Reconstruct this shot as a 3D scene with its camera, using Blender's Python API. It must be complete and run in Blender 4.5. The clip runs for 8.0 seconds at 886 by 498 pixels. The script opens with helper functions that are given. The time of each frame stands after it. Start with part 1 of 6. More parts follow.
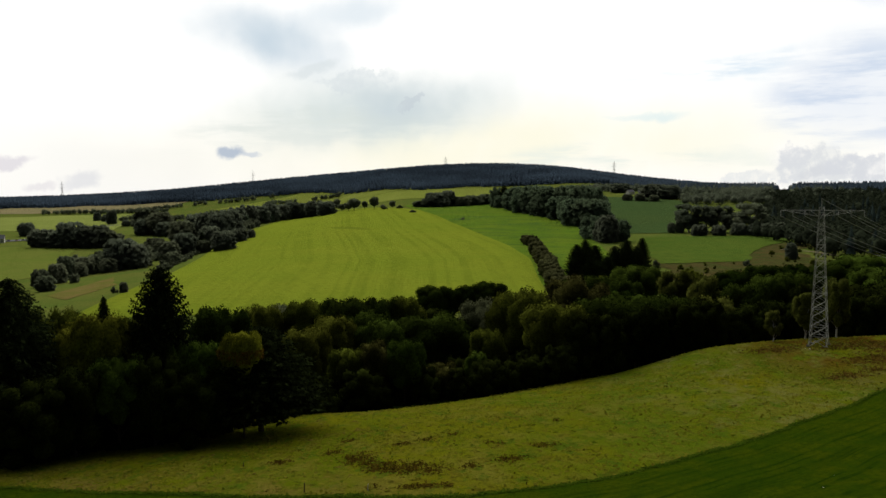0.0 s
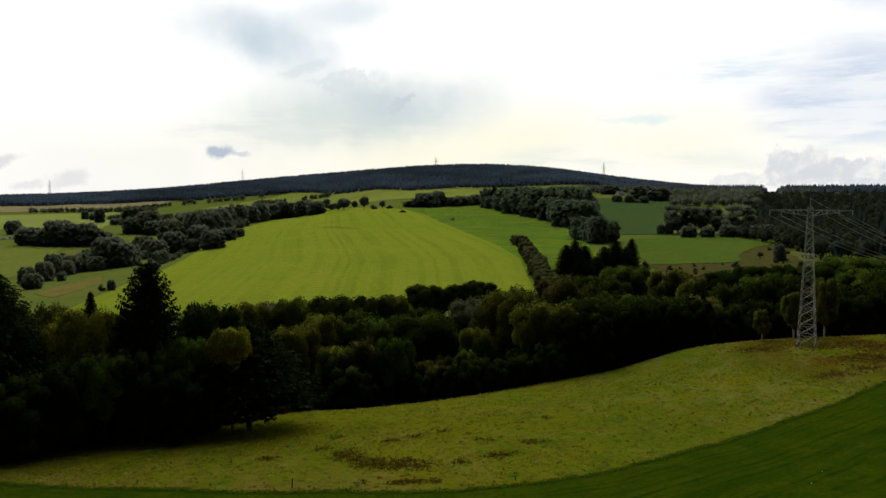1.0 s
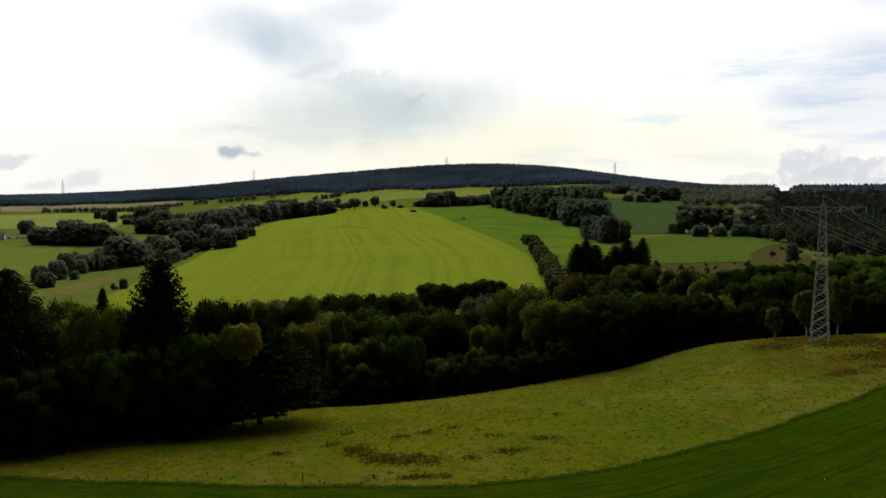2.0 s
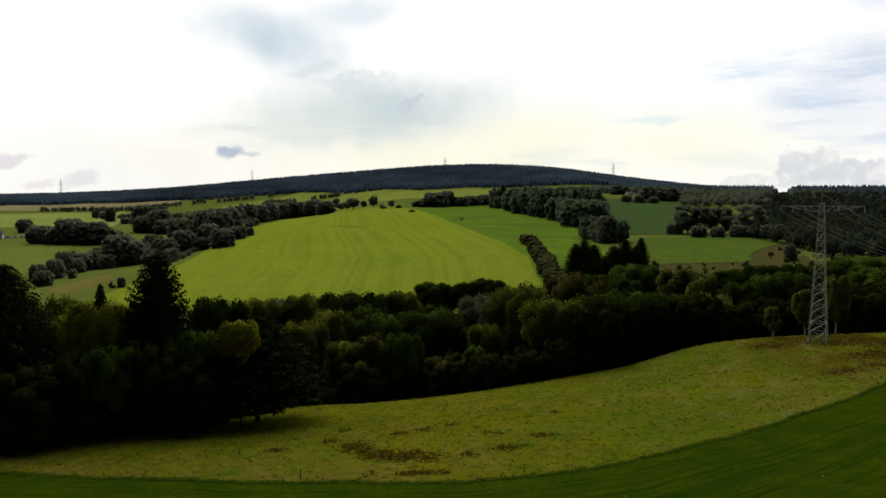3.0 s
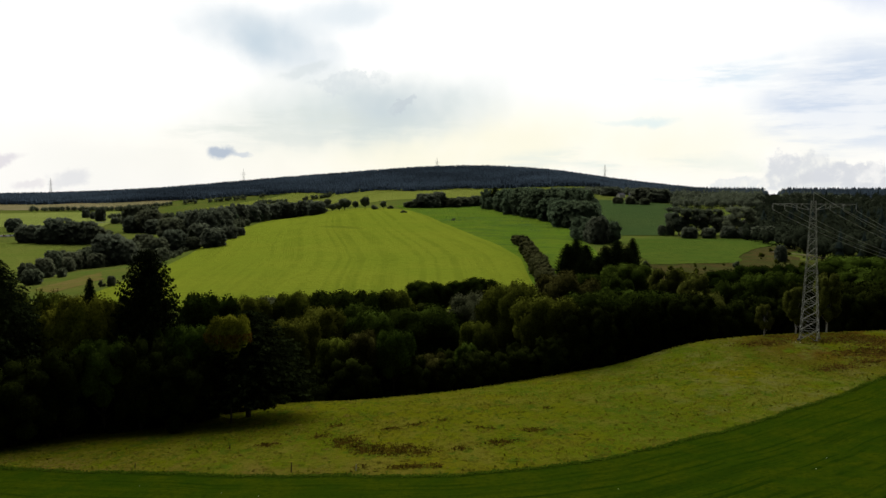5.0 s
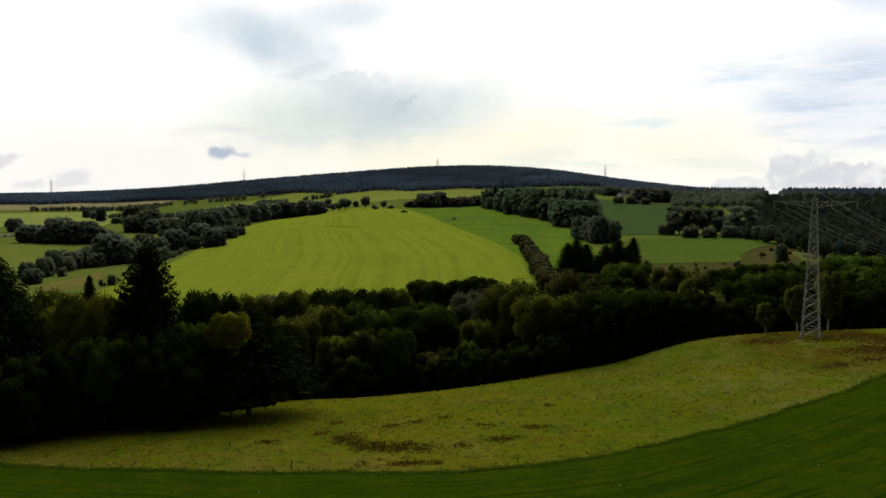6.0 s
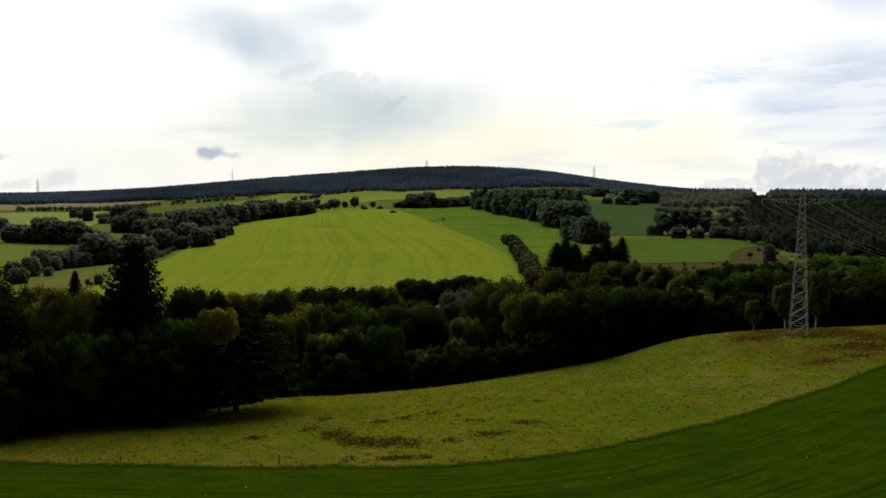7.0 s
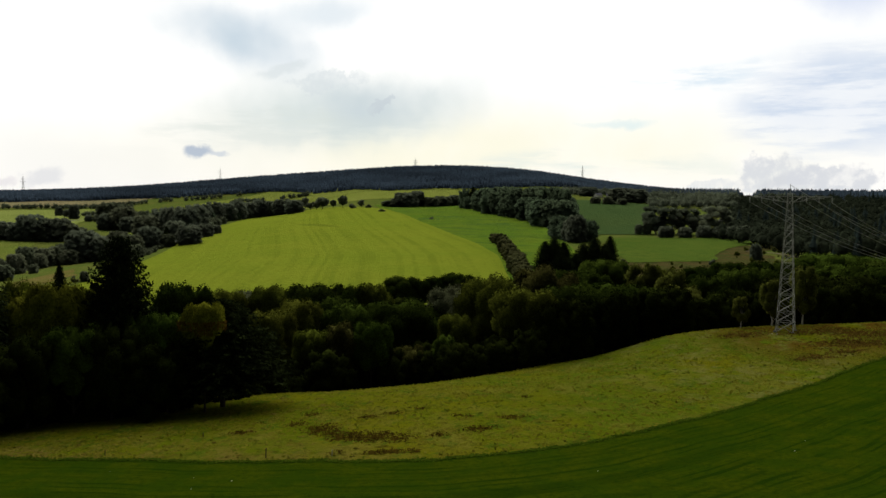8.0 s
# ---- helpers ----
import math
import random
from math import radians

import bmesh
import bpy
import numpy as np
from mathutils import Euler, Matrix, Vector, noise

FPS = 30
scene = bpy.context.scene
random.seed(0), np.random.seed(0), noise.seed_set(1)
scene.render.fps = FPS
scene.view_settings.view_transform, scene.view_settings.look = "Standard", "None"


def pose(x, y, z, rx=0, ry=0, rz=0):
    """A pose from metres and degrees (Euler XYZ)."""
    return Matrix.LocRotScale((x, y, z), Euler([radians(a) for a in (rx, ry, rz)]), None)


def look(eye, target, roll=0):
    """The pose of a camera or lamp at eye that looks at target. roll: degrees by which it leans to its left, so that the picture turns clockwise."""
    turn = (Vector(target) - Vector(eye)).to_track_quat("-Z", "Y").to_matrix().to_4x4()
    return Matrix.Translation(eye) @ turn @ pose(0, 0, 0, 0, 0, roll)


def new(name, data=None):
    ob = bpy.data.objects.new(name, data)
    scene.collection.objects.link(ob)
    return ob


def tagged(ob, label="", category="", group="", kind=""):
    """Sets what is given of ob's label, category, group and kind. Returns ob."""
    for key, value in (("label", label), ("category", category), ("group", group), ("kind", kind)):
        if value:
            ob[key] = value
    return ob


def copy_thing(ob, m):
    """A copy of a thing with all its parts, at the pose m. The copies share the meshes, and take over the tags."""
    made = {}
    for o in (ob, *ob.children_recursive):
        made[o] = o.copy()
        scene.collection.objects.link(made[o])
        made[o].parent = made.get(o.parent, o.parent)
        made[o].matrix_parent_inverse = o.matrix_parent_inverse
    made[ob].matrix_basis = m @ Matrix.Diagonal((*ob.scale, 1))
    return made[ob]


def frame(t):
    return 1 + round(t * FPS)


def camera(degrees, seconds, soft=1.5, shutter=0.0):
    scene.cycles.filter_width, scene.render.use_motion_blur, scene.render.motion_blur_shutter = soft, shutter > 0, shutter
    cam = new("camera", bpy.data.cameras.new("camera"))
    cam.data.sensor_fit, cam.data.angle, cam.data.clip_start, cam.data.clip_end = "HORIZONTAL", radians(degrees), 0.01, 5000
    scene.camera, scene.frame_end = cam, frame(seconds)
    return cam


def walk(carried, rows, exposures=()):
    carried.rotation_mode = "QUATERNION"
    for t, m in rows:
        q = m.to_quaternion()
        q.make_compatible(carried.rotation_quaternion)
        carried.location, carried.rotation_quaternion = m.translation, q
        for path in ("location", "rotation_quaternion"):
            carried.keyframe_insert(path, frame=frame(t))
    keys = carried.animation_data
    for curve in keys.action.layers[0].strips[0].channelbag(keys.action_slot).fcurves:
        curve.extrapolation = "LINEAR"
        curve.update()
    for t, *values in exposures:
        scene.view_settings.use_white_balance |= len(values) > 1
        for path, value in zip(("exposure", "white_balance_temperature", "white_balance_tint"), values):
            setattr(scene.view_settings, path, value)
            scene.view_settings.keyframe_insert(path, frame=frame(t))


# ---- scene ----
cam = camera(58.0, 8.0, soft=1.5)

# The drone sinks slowly over the hillside, with small turns of the gimbal: seconds, x, y, z, pitch, roll, yaw
PATH = [
    (0.0, 0.10, -0.29, 60.06, -4.01, 0.56, 0.01),
    (0.5, 0.06, -0.14, 59.69, -3.94, 0.33, -0.52),
    (1.0, 0.07, -0.03, 59.41, -3.96, 0.21, -0.70),
    (1.5, 0.10, 0.02, 59.14, -3.97, 0.30, 0.01),
    (3.0, 0.05, 0.15, 58.36, -3.93, 0.08, -0.05),
    (3.5, 0.01, 0.24, 58.12, -3.91, 0.05, -0.48),
    (4.0, -0.02, 0.33, 57.86, -3.91, 0.01, -0.49),
    (4.5, -0.05, 0.44, 57.58, -3.83, -0.15, -0.65),
    (6.0, -0.10, 0.82, 56.90, -3.82, -0.13, -0.61),
    (6.5, -0.08, 0.99, 56.51, -3.82, -0.17, -1.18),
    (7.0, -0.08, 1.17, 56.09, -3.75, -0.23, -1.38),
    (7.5, -0.09, 1.36, 55.71, -3.78, -0.37, -1.58),
    (8.0, -0.10, 1.56, 55.39, -3.78, -0.46, -2.20),
]
walk(cam, [(t, pose(x, y, z, 90 + pitch, roll, yaw)) for t, x, y, z, pitch, roll, yaw in PATH])

# ---------------------------------------------------------------- sky and sun
SUN_AZ, SUN_EL = -12.0, 38.0     # degrees: ahead and to the left, behind thin cloud


class Tree:
    """A small helper to wire shader nodes."""

    def __init__(self, owner):
        owner.use_nodes = True
        self.t = owner.node_tree
        self.t.nodes.clear()

    def add(self, kind):
        return self.t.nodes.new(kind)

    def put(self, socket, v):
        if isinstance(v, bpy.types.NodeSocket):
            self.t.links.new(v, socket)
        else:
            socket.default_value = v

    def math(self, op, a, b=0.0, c=0.0, clamp=False):
        n = self.add("ShaderNodeMath")
        n.operation, n.use_clamp = op, clamp
        for s, v in zip(n.inputs, (a, b, c)):
            self.put(s, v)
        return n.outputs[0]

    def mix(self, fac, a, b, blend="MIX"):
        n = self.add("ShaderNodeMix")
        n.data_type, n.blend_type = "RGBA", blend
        self.put(n.inputs[0], fac), self.put(n.inputs[6], rgba(a)), self.put(n.inputs[7], rgba(b))
        return n.outputs[2]

    def noise(self, vector, scale, detail=4.0, rough=0.55, dims="3D"):
        n = self.add("ShaderNodeTexNoise")
        n.noise_dimensions = dims
        if vector is not None:
            self.put(n.inputs["Vector"], vector)
        self.put(n.inputs["Scale"], scale), self.put(n.inputs["Detail"], detail), self.put(n.inputs["Roughness"], rough)
        return n

    def ramp(self, v, lo, hi, a=0.0, b=1.0):
        n = self.add("ShaderNodeMapRange")
        n.interpolation_type = "SMOOTHSTEP"
        for s, x in zip(n.inputs, (v, lo, hi, a, b)):
            self.put(s, x)
        return n.outputs[0]


def rgba(c):
    return (*c, 1.0) if isinstance(c, (tuple, list)) and len(c) == 3 else c


def make_world():
    world = bpy.data.worlds.new("sky")
    scene.world = world
    n = Tree(world)
    way = n.add("ShaderNodeTexCoord").outputs["Generated"]
    sky = n.add("ShaderNodeTexSky")
    sky.sky_type, sky.sun_disc, sky.sun_elevation, sky.sun_rotation = "NISHITA", False, radians(SUN_EL), radians(SUN_AZ)
    sky.air_density, sky.dust_density = 1.2, 2.0
    xyz = n.add("ShaderNodeSeparateXYZ")
    n.put(xyz.inputs[0], way)
    x, y, z = xyz.outputs
    az = n.math("MULTIPLY", n.math("ARCTAN2", x, y), 57.2958)
    el = n.math("MULTIPLY", n.math("ARCSINE", z), 57.2958)
    # billow the edges of the clouds
    w1 = n.noise(way, 5.5, 4.0, 0.55)
    w2 = n.noise(way, 24.0, 5.0, 0.6)
    sep = n.add("ShaderNodeSeparateColor")
    n.put(sep.inputs[0], w1.outputs["Color"])
    sep2 = n.add("ShaderNodeSeparateColor")
    n.put(sep2.inputs[0], w2.outputs["Color"])
    w3 = n.noise(way, 75.0, 5.0, 0.62)
    sep3 = n.add("ShaderNodeSeparateColor")
    n.put(sep3.inputs[0], w3.outputs["Color"])
    puff_az = n.math("ADD", az, n.math("MULTIPLY_ADD", sep2.outputs[0], 3.0, -1.5))
    puff_el = n.math("ADD", el, n.math("MULTIPLY_ADD", sep2.outputs[1], 1.8, -0.9))
    heap_az = n.math("ADD", puff_az, n.math("MULTIPLY_ADD", sep3.outputs[0], 2.6, -1.3))
    heap_el = n.math("ADD", puff_el, n.math("MULTIPLY_ADD", sep3.outputs[1], 1.7, -0.85))
    az = n.math("ADD", az, n.math("MULTIPLY_ADD", sep.outputs[0], 8.0, -4.0))
    el = n.math("ADD", el, n.math("MULTIPLY_ADD", sep.outputs[1], 4.0, -2.0))
    az = n.math("ADD", az, n.math("MULTIPLY_ADD", sep2.outputs[0], 1.8, -0.9))
    el = n.math("ADD", el, n.math("MULTIPLY_ADD", sep2.outputs[1], 1.2, -0.6))
    # thin high cloud, brightest round the hidden sun, duller behind the viewer
    s = Vector((math.sin(radians(SUN_AZ)) * math.cos(radians(SUN_EL)), math.cos(radians(SUN_AZ)) * math.cos(radians(SUN_EL)), math.sin(radians(SUN_EL))))
    dot = n.math("ADD", n.math("ADD", n.math("MULTIPLY", x, s.x), n.math("MULTIPLY", y, s.y)), n.math("MULTIPLY", z, s.z))
    veil = n.ramp(y, -0.15, 0.62, 0.04, 1.06)
    core = n.math("MULTIPLY", n.ramp(dot, 0.45, 1.0, 0.0, CLOUD), n.ramp(n.math("MULTIPLY", n.math("ARCSINE", z), 57.2958), 15.0, 27.0))
    glow = n.math("ADD", veil, core)
    white = n.add("ShaderNodeCombineColor")
    n.put(white.inputs[0], glow), n.put(white.inputs[1], n.math("MULTIPLY", glow, 1.0)), n.put(white.inputs[2], n.math("MULTIPLY", glow, 0.99))
    blue = n.mix(1.0, sky.outputs[0], (0.1, 0.1, 0.1), "MULTIPLY")
    col = n.mix(0.9, blue, white.outputs[0])
    # warm band over the hill, then the cloud banks: azimuth, elevation, half width, half height, slant, colour, depth
    banks = [
        (3.0, 3.0, 26.0, 3.6, 0.00, (0.98, 0.95, 0.76), 0.85, "soft"),
        (-12.0, 10.2, 5.6, 2.5, -0.30, (0.60, 0.70, 0.78), 1.0, "soft"),
        (-7.4, 12.2, 4.0, 1.4, 0.20, (0.74, 0.82, 0.88), 0.8, "soft"),
        (-5.2, 5.9, 11.5, 2.9, 0.07, (0.66, 0.74, 0.74), 1.0, "soft"),
        (-8.5, 4.7, 9.5, 1.3, 0.03, (0.66, 0.73, 0.72), 1.0, "streak"),
        (-3.6, 6.6, 4.6, 1.9, -0.05, (0.60, 0.68, 0.72), 0.8, "soft"),
        (-6.0, 8.0, 2.8, 0.7, 0.15, (0.68, 0.74, 0.77), 0.55, "cumulus"),
        (-2.2, 6.4, 1.0, 0.6, 0.5, (0.56, 0.62, 0.67), 0.55, "cumulus"),
        (-12.5, 4.4, 7.0, 1.2, 0.08, (0.80, 0.84, 0.78), 0.8, "streak"),
        (-20.0, 1.8, 15.0, 3.6, 0.0, (0.90, 0.90, 0.86), 0.6, "soft"),
        (29.0, 6.6, 6.5, 3.4, 0.04, (0.80, 0.85, 0.93), 0.8, "soft"),
        (28.6, 6.2, 7.2, 3.6, 0.06, (0.62, 0.71, 0.85), 0.95, "streak"),
        (18.5, 8.2, 6.0, 0.9, 0.06, (0.66, 0.79, 0.91), 0.9, "streak"),
        (14.0, 5.1, 2.2, 0.35, 0.02, (0.72, 0.86, 0.88), 0.7, "soft"),
        (29.5, 12.6, 2.6, 1.6, -0.3, (0.62, 0.70, 0.90), 0.8, "soft"),
        (13.0, 1.9, 13.0, 0.9, 0.02, (0.80, 0.86, 0.80), 0.7, "streak"),
        (20.4, 0.9, 1.5, 0.6, 0.00, (1.00, 0.98, 0.92), 0.7, "puff"),
        (20.6, 0.8, 1.7, 0.6, 0.00, (0.80, 0.82, 0.82), 0.8, "cumulus"),
        (23.3, 2.3, 1.5, 1.1, 0.00, (1.02, 1.0, 0.96), 0.8, "puff"),
        (24.8, 1.4, 3.0, 1.5, 0.00, (0.74, 0.76, 0.78), 0.95, "cumulus"),
        (23.6, 2.0, 1.3, 1.0, 0.00, (0.72, 0.74, 0.77), 0.8, "cumulus"),
        (25.2, 0.9, 1.6, 0.5, 0.20, (0.66, 0.68, 0.72), 0.6, "puff"),
        (28.2, 1.2, 2.6, 1.1, -0.1, (0.70, 0.72, 0.76), 0.9, "cumulus"),
        (28.8, 1.6, 1.0, 0.4, 0.40, (0.96, 0.95, 0.93), 0.5, "puff"),
        (-14.9, 2.85, 1.15, 0.45, 0.03, (0.47, 0.54, 0.64), 0.95, "puff"),
        (-13.6, 2.75, 0.7, 0.24, 0.10, (0.58, 0.64, 0.72), 0.7, "puff"),
        (-28.6, 2.0, 1.9, 0.40, 0.10, (0.72, 0.69, 0.74), 0.75, "puff"),
        (-24.4, 1.0, 1.3, 0.55, 0.25, (0.70, 0.71, 0.75), 0.6, "puff"),
        (-26.8, 0.7, 1.1, 0.30, 0.10, (0.76, 0.73, 0.76), 0.6, "puff"),
        (-9.0, 8.6, 1.8, 0.5, 0.35, (0.70, 0.76, 0.78), 0.6, "puff"),
    ]
    stretched = n.add("ShaderNodeVectorMath")
    stretched.operation = "MULTIPLY"
    n.put(stretched.inputs[0], way)
    stretched.inputs[1].default_value = (1.0, 1.0, 7.0)
    fibre = n.ramp(n.noise(stretched.outputs[0], 6.0, 7, 0.64).outputs[0], 0.40, 0.60)
    for a, e, w, h, slant, c, depth, form in banks:
        ca, ce = (az, el) if form in ("soft", "streak") else (puff_az, puff_el) if form == "puff" else (heap_az, heap_el)
        da = n.math("SUBTRACT", ca, a)
        de = n.math("SUBTRACT", n.math("SUBTRACT", ce, e), n.math("MULTIPLY", da, slant))
        da, de = n.math("DIVIDE", da, w), n.math("DIVIDE", de, h)
        r = n.math("SQRT", n.math("ADD", n.math("MULTIPLY", da, da), n.math("MULTIPLY", de, de)))
        if form in ("puff", "cumulus"):
            k = n.ramp(r, 0.40 if form == "puff" else 0.78, 1.20 if form == "puff" else 1.10, depth, 0.0)
            if form == "cumulus":
                k = n.math("MULTIPLY", k, n.ramp(sep3.outputs[2], 0.36, 0.58, 0.45, 1.0))
        else:
            wisp = n.ramp(sep.outputs[2], 0.35, 0.60, depth * 0.6, depth) if form == "soft" else n.math("MULTIPLY", fibre, depth)
            k = n.math("MULTIPLY", n.ramp(r, 0.20, 1.30, 1.0, 0.0), wisp)
        col = n.mix(k, col, c)
    back = n.add("ShaderNodeBackground")
    n.put(back.inputs[0], col), n.put(back.inputs[1], 1.0)
    n.t.links.new(back.outputs[0], n.add("ShaderNodeOutputWorld").inputs[0])


CLOUD = 1.7
make_world()
sun = new("sun", bpy.data.lights.new("sun", "SUN"))
sun.data.energy, sun.data.angle, sun.data.color = 1.0, radians(20), (1.0, 0.95, 0.86)
sun.matrix_world = look((0, 0, 0), (-math.sin(radians(SUN_AZ)) * math.cos(radians(SUN_EL)),
                                    -math.cos(radians(SUN_AZ)) * math.cos(radians(SUN_EL)), -math.sin(radians(SUN_EL))))


# ---------------------------------------------------------------- materials
def surface(name, build, rough=0.9, specular=0.0, metal=0.0, thin=0.0):
    """A material whose colour (and height for the bump, if any) build(n, where) gives. thin: the share of light that shines through leaves."""
    m = bpy.data.materials.new(name)
    n = Tree(m)
    where = n.add("ShaderNodeNewGeometry").outputs["Position"]
    col, bump, size = build(n, where)
    p = n.add("ShaderNodeBsdfPrincipled")
    n.put(p.inputs["Base Color"], rgba(col))
    p.inputs["Roughness"].default_value, p.inputs["Specular IOR Level"].default_value, p.inputs["Metallic"].default_value = rough, specular, metal
    if bump is not None:
        b = n.add("ShaderNodeBump")
        b.inputs["Strength"].default_value, b.inputs["Distance"].default_value = 0.7, size
        n.put(b.inputs["Height"], bump)
        n.put(p.inputs["Normal"], b.outputs[0])
    out = p.outputs[0]
    if thin:
        glow, both = n.add("ShaderNodeBsdfTranslucent"), n.add("ShaderNodeMixShader")
        n.put(glow.inputs["Color"], rgba(col))
        n.put(both.inputs[0], thin), n.put(both.inputs[1], out), n.put(both.inputs[2], glow.outputs[0])
        out = both.outputs[0]
    n.t.links.new(out, n.add("ShaderNodeOutputMaterial").inputs[0])
    return m


def grassy(a, b, c, patch, grain, stripe=None, dark=None):
    """Grass of three tints: broad patches of patch metres, grain of grain metres, and mowing or drilling lines along the attribute "lane"."""
    def build(n, where):
        big = n.noise(where, 1 / patch, 5, 0.6).outputs[0]
        fine = n.noise(where, 1 / grain, 6, 0.7).outputs[0]
        col = n.mix(n.ramp(big, 0.36, 0.64), a, b)
        col = n.mix(n.ramp(fine, 0.45, 0.72), col, c)
        if stripe:
            tag = n.add("ShaderNodeAttribute")
            tag.attribute_name = "lane"
            lane = tag.outputs["Fac"]
            for width, depth in stripe:
                wob = n.noise(where, 1 / (width * 9), 3).outputs[0]
                v = n.math("ADD", n.math("DIVIDE", lane, width), n.math("MULTIPLY", wob, 0.6))
                line = n.noise(None, 1.0, 3, 0.6, "1D")
                n.put(line.inputs["W"], v)
                broken = n.noise(where, 1 / (width * 4), 4).outputs[0]
                k = n.math("MULTIPLY", n.ramp(line.outputs[0], 0.48, 0.60), n.ramp(broken, 0.35, 0.6))
                col = n.mix(n.math("MULTIPLY", k, depth), col, dark)
        return col, fine, grain
    return build


M = {}
M["ground"] = surface("rough_grass", grassy((0.096, 0.134, 0.023), (0.128, 0.141, 0.028), (0.070, 0.096, 0.019), 30, 1.2))
M["mown"] = surface("mown_grass", grassy((0.0235, 0.0450, 0.0016), (0.0370, 0.0535, 0.0016), (0.0150, 0.0315, 0.0016), 4, 0.6,
                                         [(1.1, 0.75), (4.0, 0.6)], (0.0100, 0.0260, 0.0012)))


def meadow_look(n, where):
    """Long grass: straw, green and rusty patches of several sizes, drawn out along the slope."""
    flat = n.add("ShaderNodeVectorMath")
    flat.operation = "MULTIPLY"
    n.put(flat.inputs[0], where)
    flat.inputs[1].default_value = (0.9, 0.5, 0.3)
    w = flat.outputs[0]
    col = n.mix(n.ramp(n.noise(w, 0.06, 4, 0.6).outputs[0], 0.38, 0.62), (0.114, 0.112, 0.004), (0.082, 0.102, 0.004))
    xyz = n.add("ShaderNodeSeparateXYZ")
    n.put(xyz.inputs[0], where)
    lush = n.math("MULTIPLY", n.ramp(xyz.outputs[0], -25.0, 55.0), n.ramp(n.noise(w, 0.10, 4, 0.6).outputs[0], 0.35, 0.60))
    col = n.mix(lush, col, (0.070, 0.104, 0.005))
    col = n.mix(n.ramp(n.noise(w, 0.20, 6, 0.65).outputs[0], 0.46, 0.66, 0.0, 0.6), col, (0.142, 0.124, 0.018))
    col = n.mix(n.ramp(n.noise(w, 0.33, 6, 0.7).outputs[0], 0.52, 0.62, 0.0, 0.9), col, (0.052, 0.086, 0.005))
    col = n.mix(n.ramp(n.noise(w, 0.50, 6, 0.7).outputs[0], 0.53, 0.64, 0.0, 0.5), col, (0.086, 0.060, 0.008))
    col = n.mix(n.ramp(n.noise(w, 1.10, 6, 0.7).outputs[0], 0.52, 0.64, 0.0, 0.7), col, (0.047, 0.048, 0.004))
    # pale dead straw along the foot of the rise, rusty grass round the pylon
    straw = n.math("MULTIPLY", n.ramp(xyz.outputs[0], 22.0, 50.0), n.ramp(n.noise(w, 0.24, 6, 0.7).outputs[0], 0.48, 0.64, 0.0, 0.75))
    col = n.mix(straw, col, (0.132, 0.127, 0.029))
    tag = n.add("ShaderNodeAttribute")
    tag.attribute_name = "lane"
    verge_straw = n.math("MULTIPLY", n.ramp(tag.outputs["Fac"], 1.0, 13.0, 1.0, 0.0), n.ramp(n.noise(w, 0.30, 5, 0.65).outputs[0], 0.40, 0.60, 0.0, 0.8))
    col = n.mix(n.math("MULTIPLY", verge_straw, n.ramp(xyz.outputs[0], 15.0, -20.0)), col, (0.130, 0.100, 0.018))
    rusty = n.math("MULTIPLY", n.math("MULTIPLY", n.ramp(xyz.outputs[0], 52.0, 74.0), n.ramp(xyz.outputs[1], 112.0, 150.0)), n.ramp(n.noise(w, 0.15, 5, 0.65).outputs[0], 0.44, 0.54, 0.0, 0.95))
    col = n.mix(rusty, col, (0.078, 0.042, 0.006))
    fine = n.noise(where, 2.4, 6, 0.75).outputs[0]
    col = n.mix(n.ramp(fine, 0.48, 0.70, 0.0, 0.7), col, (0.056, 0.060, 0.005))
    return col, fine, 0.35


M["meadow"] = surface("meadow_grass", meadow_look)
def crop_look(n, where):
    """The crop, with a darker smear in it."""
    col, fine, size = CROP(n, where)
    xyz = n.add("ShaderNodeSeparateXYZ")
    n.put(xyz.inputs[0], where)
    dx = n.math("ADD", xyz.outputs[0], 100.0)
    u = n.math("DIVIDE", dx, 34.0)
    v = n.math("DIVIDE", n.math("MULTIPLY_ADD", dx, 1.35, n.math("SUBTRACT", xyz.outputs[1], 850.0)), 22.0)
    r = n.math("ADD", n.math("ADD", n.math("MULTIPLY", u, u), n.math("MULTIPLY", v, v)), n.noise(where, 0.06, 4).outputs[0])
    return n.mix(n.ramp(r, 0.5, 1.5, 0.55, 0.0), col, (0.105, 0.130, 0.014)), fine, size


CROP = grassy((0.190, 0.240, 0.020), (0.212, 0.250, 0.022), (0.162, 0.208, 0.017), 60, 4,
                                         [(9.0, 0.28), (26.0, 0.36)], (0.128, 0.164, 0.014))
M["crop"] = surface("crop_field", crop_look)
M["pasture"] = surface("pasture_grass", grassy((0.108, 0.186, 0.016), (0.138, 0.200, 0.018), (0.078, 0.142, 0.020), 45, 16, [(30.0, 0.5)], (0.070, 0.124, 0.024)))
M["green_field"] = surface("green_field", grassy((0.056, 0.094, 0.028), (0.064, 0.100, 0.029), (0.049, 0.083, 0.025), 70, 6))
M["far_meadow"] = surface("far_meadow", grassy((0.078, 0.128, 0.018), (0.096, 0.136, 0.020), (0.060, 0.100, 0.016), 30, 5))
M["strip"] = surface("strip_field", grassy((0.192, 0.228, 0.038), (0.211, 0.237, 0.046), (0.166, 0.198, 0.036), 80, 6))
M["heath"] = surface("rough_pasture", grassy((0.090, 0.070, 0.024), (0.062, 0.076, 0.018), (0.050, 0.048, 0.016), 14, 4))
